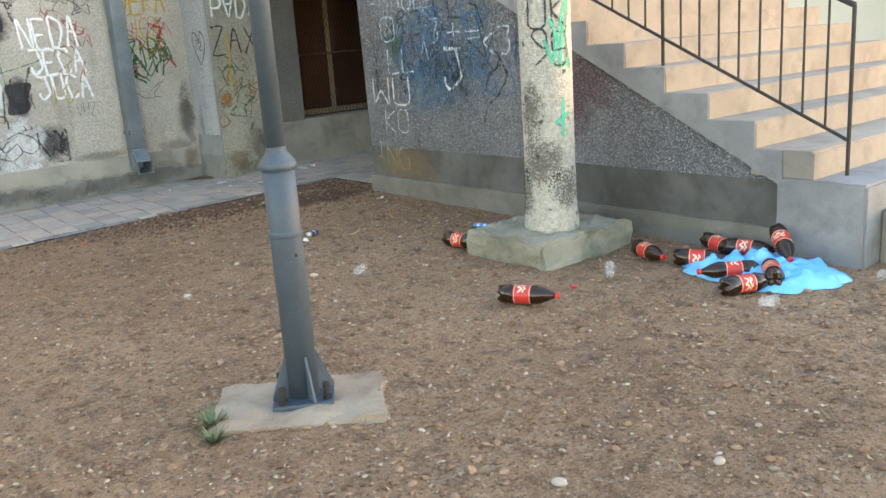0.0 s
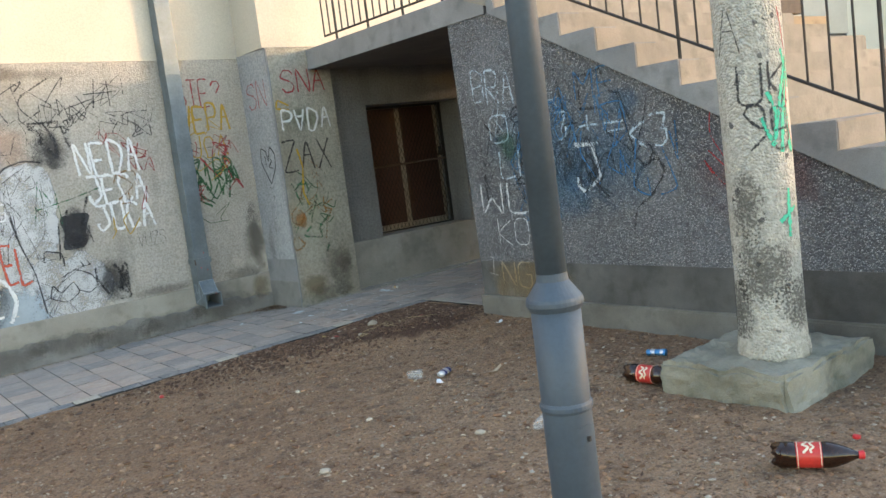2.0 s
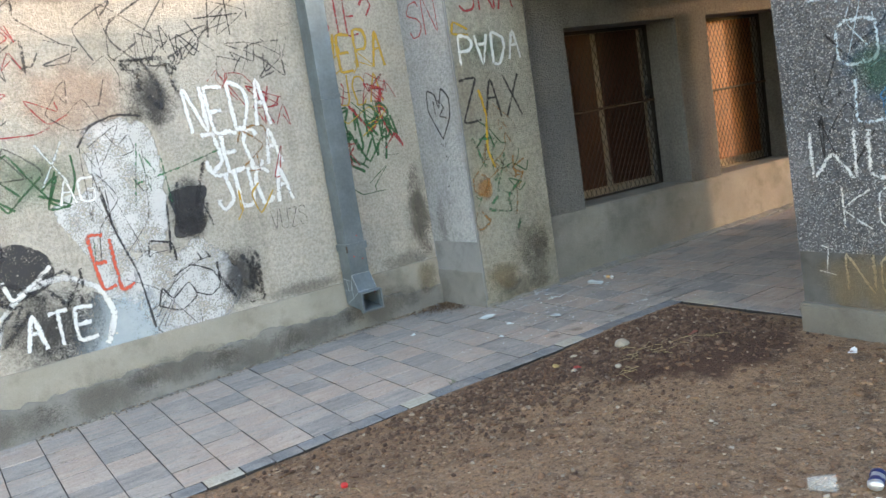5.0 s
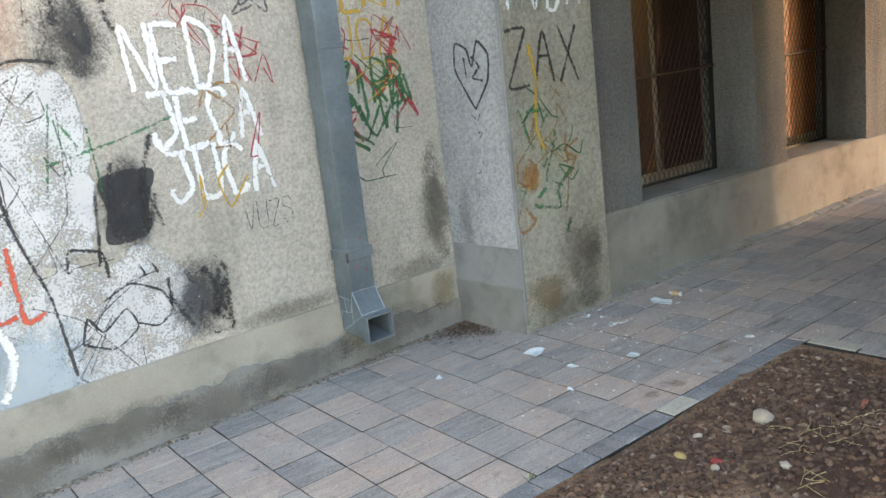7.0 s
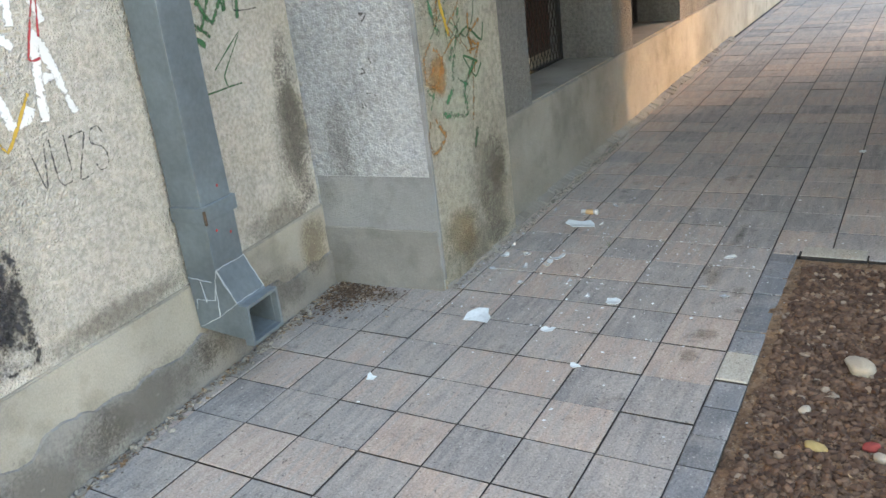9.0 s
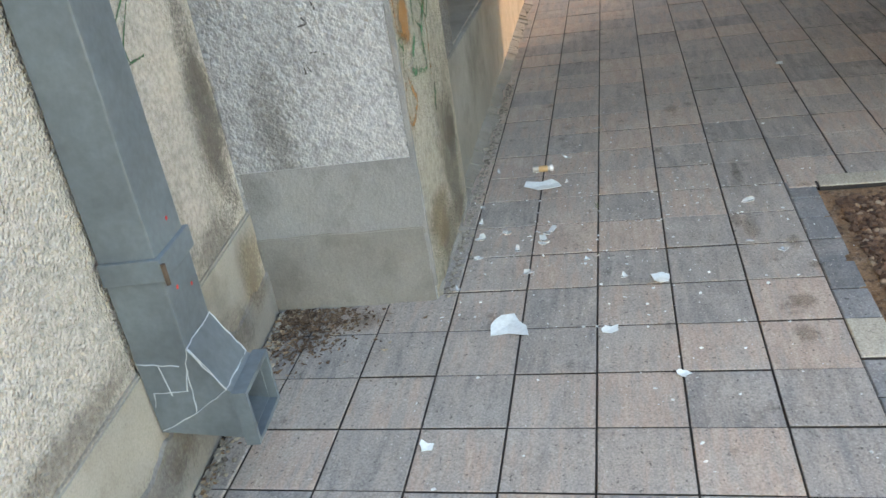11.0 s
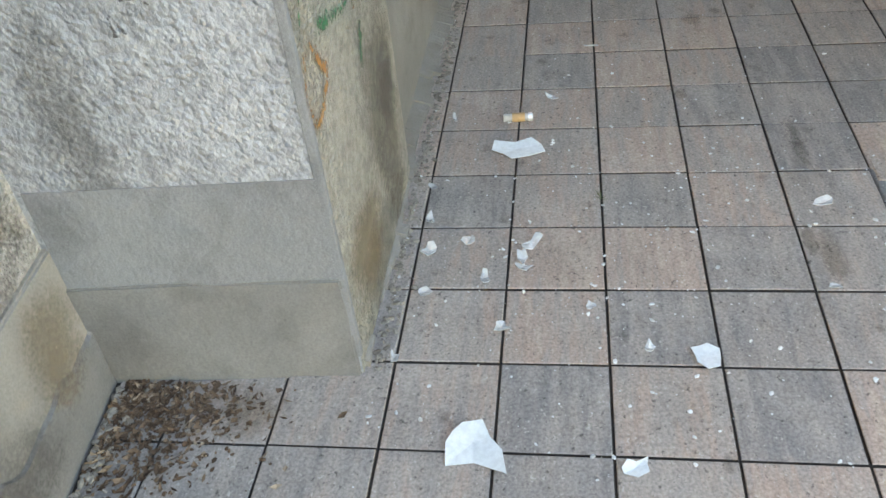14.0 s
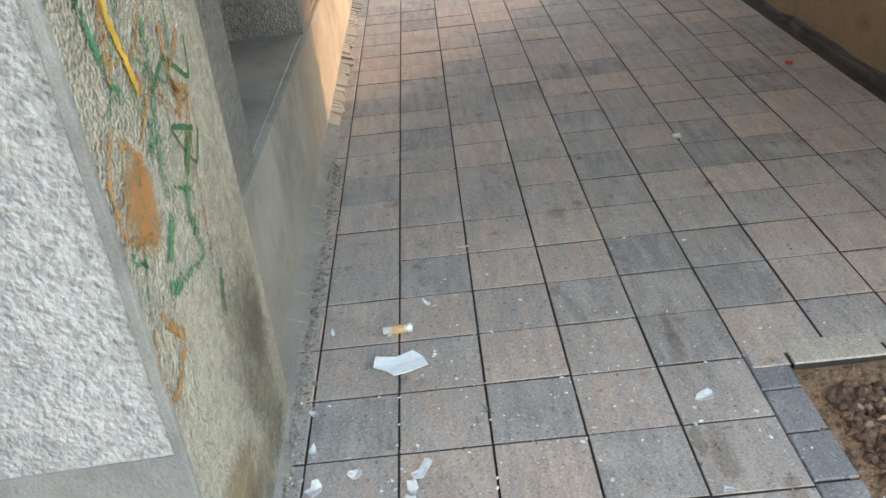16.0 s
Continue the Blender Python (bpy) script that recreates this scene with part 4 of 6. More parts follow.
lettering("EL", (1.07, 0.74), 0.34, 0.12, P_VERMILION, 0.034, flat(west), W, "vermilion letters", 8, -0.2)
lettering("AG", (0.94, 1.30), 0.14, 0.12, P_WHITE, 0.02, flat(west), W, "", 2)
lettering("X", (0.86, 1.42), 0.24, 0.2, P_CHALK, 0.025, flat(west), W, "", 2)
drawn([[(1.38, 1.22), (1.46, 1.62)], [(1.40, 1.36), (1.7, 1.42), (2.0, 1.5)]], P_GREEN, 0.022, flat(west), W)
# names
lettering("NEDA", (1.84, 1.63), 0.30, 0.158, P_WHITE, 0.038, flat(west), W, "white painted word NEDA", 11, -0.12)
lettering("JECA", (1.91, 1.35), 0.26, 0.148, P_WHITE, 0.042, flat(west), W, "white painted word JECA", 12, -0.12)
lettering("JUCA", (1.95, 1.08), 0.25, 0.146, P_WHITE, 0.040, flat(west), W, "white painted word JUCA", 13, -0.12)
lettering("VUZS", (2.30, 0.88), 0.14, 0.075, P_GREY, 0.010, flat(west), W, "", 14)
scribble((2.05, 1.32), (0.42, 0.3), P_ORANGE, 0.02, flat(west), W, 21, 3, 4)
scribble((2.15, 1.75), (0.45, 0.25), P_RED, 0.014, flat(west), W, 22, 4, 5, "faded red scribble")
scribble((2.30, 1.25), (0.28, 0.5), P_RED, 0.014, flat(west), W, 23, 3, 4)
scribble((2.05, 1.0), (0.3, 0.3), P_YELLOW, 0.014, flat(west), W, 24, 2, 4)
drawn([[(2.0, 2.38), (2.32, 2.40)], [(2.08, 2.25), (2.12, 2.52)], [(2.24, 2.26), (2.24, 2.5)]], P_BLACK, 0.018, flat(west), W)
for k, (x, z, wd, ht) in enumerate(((0.0, 2.1, 0.9, 0.45), (0.9, 2.15, 0.8, 0.4), (1.6, 2.1, 0.8, 0.45), (-0.9, 1.6, 1.0, 0.6), (0.2, 1.5, 0.7, 0.5), (2.1, 1.95, 0.5, 0.25))):
    scribble((x, z), (wd, ht), P_GREY, 0.017, flat(west), W, 30 + k, 6, 5, "faint dark scrawl")
scribble((0.5, 1.3), (0.55, 0.35), P_DGREEN, 0.02, flat(west), W, 41, 4, 5)
scribble((0.6, 1.75), (0.6, 0.25), P_RED, 0.012, flat(west), W, 42, 3, 5)
lettering("STE?", (2.92, 2.20), 0.26, 0.135, P_RED, 0.022, flat(west), W, "faded red letters", 51)
lettering("VEPA", (2.94, 1.95), 0.26, 0.145, P_YELLOW, 0.03, flat(west), W, "yellow letters", 52)
lettering("UCA", (3.00, 1.68), 0.22, 0.15, P_YELLOW, 0.018, flat(west), W, "", 53)
scribble((2.95, 1.65), (0.5, 0.2), P_RED, 0.016, flat(west), W, 54, 3, 5)
for k in range(3):
    scribble((2.95 + 0.04 * k, 1.08 + 0.12 * k), (0.5, 0.45), (P_DGREEN, P_DGREEN, P_RED)[k], 0.028, flat(west), W, 60 + k, 5 - k, 4, "green and red scrawl")
lettering("ZIRB", (2.98, 1.42), 0.24, 0.12, P_DGREEN, 0.03, flat(west), W, "", 55)
cloud((3.60, 0.78), (0.11, 0.45), S_DAMP, flat(west), W)
cloud((3.56, 0.75), (0.14, 0.42), S_DAMP, flat(west), W, "dark damp stain")
cloud((3.40, 0.42), (0.30, 0.10), S_DAMP, flat(west), W)
cloud((2.5, 0.42), (0.5, 0.06), S_DAMP, flat(west), W)
cloud((0.9, 2.58), (1.3, 0.08), S_DAMP, flat(west), W)
for k, x in enumerate((0.3, 0.95, 1.5, 2.0, 2.5, 3.1)):
    cloud((x, 0.06 + 0.03 * (k % 3)), (0.42, 0.13 + 0.03 * (k % 2)), S_DAMP, flat(lambda u, v, d: west(u, v, d + 0.026)), W, "damp patch on the plinth")
cloud((3.55, 0.24), (0.12, 0.16), S_OCHRE, flat(lambda u, v, d: west(u, v, d + 0.026)), W)

W = pier
lettering("SN", (-0.04, 2.12), 0.26, 0.2, P_RED, 0.016, flat(lambda u, v, d: side(0.42 - u, v, d)), W, "red letters", 71)
drawn([[(0.24, 1.32), (0.38, 1.55), (0.36, 1.70), (0.27, 1.66), (0.24, 1.56), (0.18, 1.70), (0.10, 1.62), (0.12, 1.48), (0.24, 1.32)], [(0.30, 1.62), (0.29, 1.5)], [(0.24, 1.62), (0.18, 1.56), (0.24, 1.5), (0.16, 1.48)]], P_BLACK, 0.022, flat(side), W, "drawn black heart")
for k, z in enumerate((1.22, 1.12, 0.95, 0.8)):
    scribble((0.2, z), (0.08, 0.07), P_GREY, 0.014, flat(side), W, 75 + k, 2, 3)
cloud((0.42, 0.62), (0.09, 0.3), S_DAMP, flat(side), W)
cloud((0.46, 0.34), (0.12, 0.06), S_DAMP, flat(side), W, "damp stain at the foot")
lettering("SNA", (3.86, 2.24), 0.22, 0.18, P_RED, 0.024, flat(front), W, "red letters", 81)
drawn([[(3.9, 2.1), (3.78, 2.16), (3.76, 2.08), (3.9, 2.06)]], P_YELLOW, 0.025, flat(front), W)
cloud((4.06, 1.95), (0.3, 0.17), S_GREEN, flat(front), W)
lettering("PvDA", (3.80, 1.84), 0.22, 0.152, P_WHITE, 0.032, flat(front), W, "white word with an upturned A", 82)
lettering("ZAX", (3.76, 1.42), 0.30, 0.2, P_BLACK, 0.030, flat(front), W, "black letters ZAX", 83)
drawn([[(3.92, 1.65), (3.96, 1.45), (3.93, 1.2), (3.98, 1.05)]], P_YELLOW, 0.03, flat(front), W)
drawn([[(3.80, 1.30), (3.82, 1.26), (3.85, 1.16), (3.90, 1.06)], [(4.08, 1.15), (4.04, 1.03), (3.98, 0.91), (3.97, 0.86)], [(4.18, 0.91), (4.06, 0.80), (4.08, 0.70), (3.98, 0.71), (3.86, 0.74)], [(3.97, 0.83), (3.90, 0.78)], [(4.0, 1.0), (3.96, 0.95)], [(4.15, 0.62), (4.11, 0.53)], [(3.86, 1.28), (4.04, 1.27), (3.96, 1.18)]], P_GREEN, 0.045, flat(front), W, "green sprayed strokes")
drawn([[(3.83, 1.05), (3.76, 0.99), (3.76, 0.89), (3.86, 0.85)], [(3.84, 1.02), (3.90, 0.96), (3.85, 0.87)], [(3.76, 0.74), (3.72, 0.67), (3.76, 0.60), (3.86, 0.65), (3.79, 0.74)], [(3.92, 1.24), (3.87, 1.10)]], P_ORANGE, 0.040, flat(front), W, "orange sprayed strokes")
drawn([[(4.16, 1.12), (4.15, 1.02), (4.18, 0.96)], [(4.26, 1.08), (4.14, 1.02), (4.24, 0.97)], [(3.98, 1.06), (4.0, 1.02)], [(4.16, 0.86), (4.12, 0.66)]], P_ORANGE, 0.034, flat(front), W, "orange star")
cloud((3.85, 0.90), (0.09, 0.10), S_RUSTY, flat(front), W)
cloud((4.20, 0.45), (0.22, 0.32), S_DAMP, flat(front), W)
cloud((3.9, 0.2), (0.2, 0.14), S_OCHRE, flat(front), W)
cloud((4.05, 0.08), (0.36, 0.13), S_DAMP, flat(front), W)
cloud((4.28, 0.25), (0.16, 0.3), S_DAMP, flat(front), W)

W = wall_stair
cloud((0.75, 1.40), (0.55, 0.36), S_BLUE, flat(stair), W, "faded blue spray")
cloud((1.35, 1.20), (0.6, 0.42), S_BLUE, flat(stair), W)
cloud((0.95, 1.05), (0.5, 0.32), S_BLUE, flat(stair), W)
cloud((1.64, 1.60), (0.16, 0.12), S_BLUE, flat(stair), W)
cloud((0.45, 1.40), (0.14, 0.16), S_GREEN, flat(stair), W)
for k in range(7):
    scribble((0.35 + 0.2 * k, 0.95 + 0.1 * (k % 3)), (0.5, 0.55), (P_BLUE, P_SOOT, P_BLUE, P_BLACK, P_BLUE, P_SOOT, P_BLUE)[k], 0.024, flat(stair), W, 110 + k, 3, 4, "blue and black scrawl")
scribble((0.60, 1.2), (0.4, 0.35), P_RED, 0.014, flat(stair), W, 117, 2, 4)
cloud((2.6, 1.05), (0.5, 0.45), S_RED, flat(stair), W, "faded dark red spray")
lettering("BRAUN", (0.10, 1.78), 0.27, 0.172, P_CYAN, 0.036, flat(stair), W, "pale blue letters", 121, 0, -0.028)
drawn([[(1.02, 1.92), (1.08, 1.62), (1.10, 1.46)], [(1.20, 1.84), (1.36, 1.83), (1.46, 1.86)], [(1.24, 1.84), (1.27, 1.44)], [(1.24, 1.60), (1.44, 1.58)], [(1.46, 1.86), (1.52, 1.70), (1.62, 1.66)]], P_SOOT, 0.034, flat(stair), W, "black strokes")
lettering("MF", (1.22, 1.66), 0.20, 0.22, P_BLUE, 0.024, flat(stair), W, "", 122)
lettering("O", (0.26, 1.45), 0.23, 0.27, P_CYAN, 0.040, flat(stair), W, "", 123)
lettering("83", (0.52, 1.47), 0.20, 0.20, P_SOOT, 0.034, flat(stair), W, "", 124)
lettering("3", (0.98, 1.41), 0.18, 0.15, P_CYAN, 0.036, flat(stair), W, "", 125)
lettering("+-", (1.22, 1.36), 0.22, 0.24, P_CYAN, 0.034, flat(stair), W, "", 126)
lettering("-", (1.46, 1.31), 0.22, 0.24, P_CYAN, 0.028, flat(stair), W, "", 127)
lettering("<3", (1.68, 1.28), 0.20, 0.17, P_CYAN, 0.036, flat(stair), W, "pale blue heart sign", 128)
lettering("J", (1.16, 0.99), 0.33, 0.30, P_CHALK, 0.050, flat(stair), W, "chalky white letter J", 129)
lettering("LL", (0.34, 1.16), 0.20, 0.22, P_CYAN, 0.032, flat(stair), W, "", 130)
lettering("WU", (0.07, 0.86), 0.25, 0.32, P_CHALK, 0.042, flat(stair), W, "white letters WU", 131)
lettering("KO", (0.22, 0.60), 0.21, 0.20, P_CHALK, 0.020, flat(stair), W, "chalked letters", 132)
lettering("NG", (0.22, 0.26), 0.20, 0.19, P_BRONZE, 0.024, flat(lambda u, v, d: stair(u, v, d + 0.006)), W, "scratched letters NG", 133)
drawn([[(1.80, 1.32), (1.93, 1.12), (1.82, 0.96), (1.68, 0.86), (1.63, 0.70)], [(1.88, 1.2), (1.72, 1.12), (1.66, 0.98)]], P_SOOT, 0.036, flat(stair), W, "black arrow")
drawn([[(0.08, 0.5), (0.14, 0.48)], [(0.1, 0.34), (0.12, 0.5)], [(0.06, 0.36), (0.16, 0.34)]], P_CHALK, 0.014, flat(lambda u, v, d: stair(u, v, d + 0.006)), W)
scribble((2.2, 1.0), (0.5, 0.5), P_RED, 0.012, flat(stair), W, 137, 3, 4)
cloud((0.5, 0.3), (0.6, 0.22), S_OCHRE, flat(lambda u, v, d: stair(u, v, d + 0.006)), W)
for k in range(14):
    scribble((0.12 + 0.19 * (k % 8), 0.80 + 0.15 * (k % 5)), (0.45, 0.45), (P_BLACK, P_BLUE, P_SOOT, P_CYAN, P_BLUE, P_SOOT)[k % 6], 0.011 + 0.005 * (k % 3), flat(stair), W, 160 + k, 3, 5)
W = wall_west
for k in range(14):
    scribble((0.0 + 0.24 * (k % 11), 1.75 + 0.13 * (k % 4)), (0.34, 0.3), (P_SOOT, P_GREY, P_BLACK, P_RED, P_SOOT)[k % 5], 0.009 + 0.003 * (k % 2), flat(west), W, 180 + k, 3, 4)
for k in range(8):
    scribble((2.93 + 0.05 * (k % 3), 1.0 + 0.13 * k), (0.5, 0.26), (P_DGREEN, P_RED, P_SOOT, P_YELLOW)[k % 4], 0.011, flat(west), W, 200 + k, 2, 5)
W = pier
for k in range(8):
    scribble((3.76 + 0.07 * (k % 3), 0.62 + 0.10 * k), (0.40, 0.24), (P_GREEN, P_ORANGE, P_DGREEN, P_ORANGE)[k % 4], 0.018, flat(front), W, 215 + k, 2, 4)

# paint round the column
shaft = bpy.data.objects["column"]


def around(u, v, lift):    # u: metres round the shaft
    a = math.radians(222) + u / 0.165
    r = 0.165 + lift
    return (r * math.cos(a) - 0.04, r * math.sin(a) + 0.043, v)


for u, v, a, b, m in ((0.0, 0.20, 0.26, 0.07, S_MOSS), (0.25, 0.2, 0.2, 0.05, S_MOSS), (-0.05, 0.62, 0.17, 0.2, S_PITS), (0.12, 0.45, 0.15, 0.15, S_PITS), (-0.1, 0.95, 0.1, 0.2, S_PITS), (-0.2, 0.4, 0.1, 0.2, S_PITS)):
    cloud((u, v), (a, b), m, flat(around), shaft, "dark weathered pits" if m is S_PITS else "green moss at the foot")
lettering("W", (-0.19, 2.0), 0.3, 0.16, P_BLACK, 0.014, flat(around), shaft, "", 141)
lettering("A", (-0.19, 1.70), 0.22, 0.16, P_GREY, 0.012, flat(around), shaft, "", 142)
lettering("o", (0.05, 2.08), 0.26, 0.20, P_BLACK, 0.018, flat(around), shaft, "", 143)
lettering("UK", (-0.10, 1.45), 0.19, 0.15, P_BLACK, 0.022, flat(around), shaft, "black letters UK", 144)
lettering("95", (-0.08, 1.22), 0.20, 0.13, P_BLACK, 0.020, flat(around), shaft, "", 145)
scribble((0.0, 1.2), (0.17, 0.5), P_TEAL, 0.035, flat(around), shaft, 146, 4, 4, "mint green spray")
drawn([[(0.10, 0.78), (0.11, 1.02)], [(0.05, 0.86), (0.15, 0.93)]], P_TEAL, 0.03, flat(around), shaft, "mint green cross")
drawn([[(0.13, 1.9), (0.17, 1.65), (0.14, 1.4), (0.18, 1.2)]], P_RED, 0.012, flat(around), shaft)

# ---- paving ----
def stone_mesh(name, w, d, mat, h=0.06, ch=0.004):
    """A paving stone with a chamfered top, its upper face at z = 0."""
    x, y = w / 2, d / 2
    vs = [(sx * x, sy * y, z) for z in (-h, -ch) for sx, sy in ((-1, -1), (1, -1), (1, 1), (-1, 1))]
    vs += [(sx * (x - ch), sy * (y - ch), 0) for sx, sy in ((-1, -1), (1, -1), (1, 1), (-1, 1))]
    fs = [(k, (k + 1) % 4, 4 + (k + 1) % 4, 4 + k) for k in range(4)] + [(4 + k, 4 + (k + 1) % 4, 8 + (k + 1) % 4, 8 + k) for k in range(4)] + [(8, 9, 10, 11)]
    me = bpy.data.meshes.new(name)
    me.from_pydata(vs, [], fs)
    me.materials.append(mat)
    me.materials.append(BEDDING)
    for f in me.polygons[:4]:
        f.material_index = 1      # dirt clings to the sides
    return me


def lie(x, y, lift=0.0, turn=0.0):
    """The pose of something lying on the paving."""
    e = 0.02
    n = Vector((-(paved(x + e, y) - paved(x - e, y)) / (2 * e), -(paved(x, y + e) - paved(x, y - e)) / (2 * e), 1)).normalized()
    return Matrix.Translation((x, y, paved(x, y) + lift)) @ Vector((0, 0, 1)).rotation_difference(n).to_matrix().to_4x4() @ Matrix.Rotation(turn, 4, "Z")


def paving():
    rng = random.Random(7)
    base = bmesh.new()
    xs = [-9 + 0.5 * k for k in range(51)]
    rows = [[base.verts.new((x, y, paved(x, y) - 0.0065)) for x in xs] for y in (KERB_Y + 0.01, 9.5, 10.0, 10.9)]
    for a, b in zip(rows, rows[1:]):
        for k in range(len(xs) - 1):
            base.faces.new((a[k], a[k + 1], b[k + 1], b[k]))
    strips = [[base.verts.new((x, y, paved(x, y) - 0.0065)) for y in (7.7, KERB_Y + 0.01)] for x in (BED_X + 0.01, 9.7, 16)]
    for a, b in zip(strips, strips[1:]):
        base.faces.new((a[0], b[0], b[1], a[1]))
    pv = structure("pavement", base, BEDDING, "weathered concrete paving with mixed grey and pinkish stones")
    full = stone_mesh("paving_stone", 0.2264, 0.2262, TILE, 0.06, 0.002)
    far_v, far_f, far_m = [], [], []
    count = 0
    y_edges = [9.008 + 0.232 * k for k in range(9)]
    south = [9.008 - 0.232 * k for k in range(1, 6)]

    def wall_line(x):
        return WALL_Y - 0.02 + (x - PIER_X) * 0.0857 if x < PIER_X else WIN_Y - 0.07

    def put(me, x, y, near):
        nonlocal count
        m = lie(x, y, rng.uniform(-0.002, 0.001), rng.uniform(-0.003, 0.003))
        if near and count < 300:
            ob = new("paving_stone", me)
            ob.parent = pv
            ob.matrix_world = m
            count += 1
        else:
            o = len(far_v)
            far_v.extend(tuple(m @ v.co) for v in me.vertices)
            far_f.extend(tuple(o + i for i in f.vertices) for f in me.polygons)
            far_m.extend(f.material_index for f in me.polygons)

    meshes = {}

    def cut(w, d):
        key = (round(w, 3), round(d, 3))
        if key not in meshes:
            meshes[key] = stone_mesh("paving_stone", w, d, TILE)
        return meshes[key]

    for i in range(-56, 50):
        x0 = 4.452 + 0.232 * i
        xm = x0 + 0.116
        for k, y0 in enumerate(y_edges):
            yb = y0
            lim = min(wall_line(x0), wall_line(min(x0 + 0.232, PIER_X - 0.01))) if x0 < PIER_X - 0.05 else WIN_Y - 0.045
            y1 = min(yb + 0.232, lim)
            if y1 - yb < 0.015:
                continue
            near = 0.6 < xm < 7.4
            if y1 - yb > 0.228:
                put(full, xm + rng.uniform(-0.0008, 0.0008), yb + 0.116, near)
            else:
                put(cut(0.2264, y1 - yb - 0.006), xm, (yb + y1) / 2, near)
        if x0 > BED_X:
            for y0 in south:
                if y0 > 7.74:
                    put(full, xm, y0 + 0.116, 4.4 < xm < 6.4)
    far = bpy.data.meshes.new("paving_rest")
    far.from_pydata(far_v, [], far_f)
    far.materials.append(TILE)
    far.materials.append(BEDDING)
    far.polygons.foreach_set("material_index", far_m)
    rest = new("paving_rest", far)
    rest.parent = pv
    tagged(rest, kind="stuff")
    # kerb along the bed: small dark stones, now and then a pale one
    dark, pale = stone_mesh("kerb_stone", 0.152, 0.103, KERB, 0.1), stone_mesh("kerb_stone", 0.185, 0.103, KERB_PALE, 0.1)
    x = -6.0
    pales = (-2.4, -1.3, -0.1, 1.0, 2.18, 3.34)
    while x < BED_X - 0.05:
        is_pale = any(abs(x - p) < 0.09 for p in pales)
        w = 0.192 if is_pale else 0.158
        ob = new("kerb_stone", pale if is_pale else dark)
        ob.parent = pv
        ob.matrix_world = lie(x + w / 2, 8.956, rng.uniform(-0.003, 0.003), rng.uniform(-0.01, 0.01))
        x += w
    for y, w, me in ((8.765, 0.25, stone_mesh("kerb_stone", 0.10, 0.25, KERB_PALE, 0.1)), (8.95, 0.1, stone_mesh("kerb_stone", 0.10, 0.10, TILE, 0.1)), (8.51, 0.25, stone_mesh("kerb_stone", 0.10, 0.245, TILE, 0.1)), (8.26, 0.25, stone_mesh("kerb_stone", 0.10, 0.245, TILE, 0.1)), (8.01, 0.25, stone_mesh("kerb_stone", 0.10, 0.245, TILE, 0.1))):
        ob = new("kerb_stone", me)
        ob.parent = pv
        ob.matrix_world = lie(BED_X + 0.053, y, 0.001)


paving()


# ---- loose matter on the ground ----
def clear(name, tint, alpha, rough=0.15):
    """Thin clear plastic or glass."""
    m = Mat(name, rough)
    m.color(m.mix(tuple(c * 0.9 for c in tint), tint, m.noise(40, 2)))
    m.alpha(m.ramp(m.noise(30, 3), [(0.3, alpha * 0.7), (0.7, min(1, alpha * 1.3))]))
    return m.mat


def pieces(name, stops, rough=0.9):
    """Small loose bits, each with a tone of its own."""
    m = Mat(name, rough)
    isl = m.nt.nodes.new("ShaderNodeNewGeometry").outputs["Random Per Island"]
    c = m.ramp(isl, stops)
    m.color(m.mix(c, m.ramp(m.noise(160, 3), [(0.3, 0.65), (0.7, 1.0)]), 0.7, "MULTIPLY"))
    m.bump(m.noise(200, 3), 0.4, 0.004)
    return m.mat


M_CHIP = pieces("pale_stone_chips", [(0.0, (0.17, 0.12, 0.08)), (0.5, (0.27, 0.20, 0.14)), (0.85, (0.38, 0.30, 0.22)), (1.0, (0.46, 0.39, 0.31))])
M_CLOD = pieces("soil_clods", [(0.0, (0.13, 0.068, 0.037)), (0.6, (0.225, 0.128, 0.074)), (1.0, (0.32, 0.2, 0.123))])
M_DUG = pieces("dug_soil_clods", [(0.0, (0.058, 0.029, 0.017)), (0.6, (0.115, 0.062, 0.037)), (0.93, (0.175, 0.103, 0.064)), (1.0, (0.33, 0.25, 0.18))])
M_LEAF = pieces("dry_leaf_bits", [(0.0, (0.10, 0.052, 0.028)), (0.5, (0.24, 0.145, 0.075)), (0.8, (0.38, 0.27, 0.165)), (1.0, (0.52, 0.42, 0.30))])
M_DIRT = pieces("swept_leaf_crumbs", [(0.0, (0.06, 0.035, 0.02)), (0.6, (0.14, 0.085, 0.05)), (0.9, (0.24, 0.16, 0.10)), (1.0, (0.40, 0.31, 0.22))])
M_GLASSBIT = pieces("white_glass_bits", [(0.0, (0.50, 0.52, 0.52)), (1.0, (0.80, 0.83, 0.84))], 0.3)
M_GRIT = pieces("wall_grit", [(0.0, (0.13, 0.11, 0.09)), (1.0, (0.36, 0.33, 0.28))])

ICO = [(0, 0, 1), (0.894, 0, 0.447), (0.276, 0.851, 0.447), (-0.724, 0.526, 0.447), (-0.724, -0.526, 0.447), (0.276, -0.851, 0.447),
       (0.724, 0.526, -0.447), (-0.276, 0.851, -0.447), (-0.894, 0, -0.447), (-0.276, -0.851, -0.447), (0.724, -0.526, -0.447), (0, 0, -1)]
ICO_FACES = [(0, k, k % 5 + 1) for k in range(1, 6)] + [(k, k + 5 if k > 0 else 10, k % 5 + 1) for k in range(1, 6)] + [(k % 5 + 1, k + 5, k % 5 + 6) for k in range(1, 6)] + [(11, k % 5 + 6, k + 5) for k in range(1, 6)]


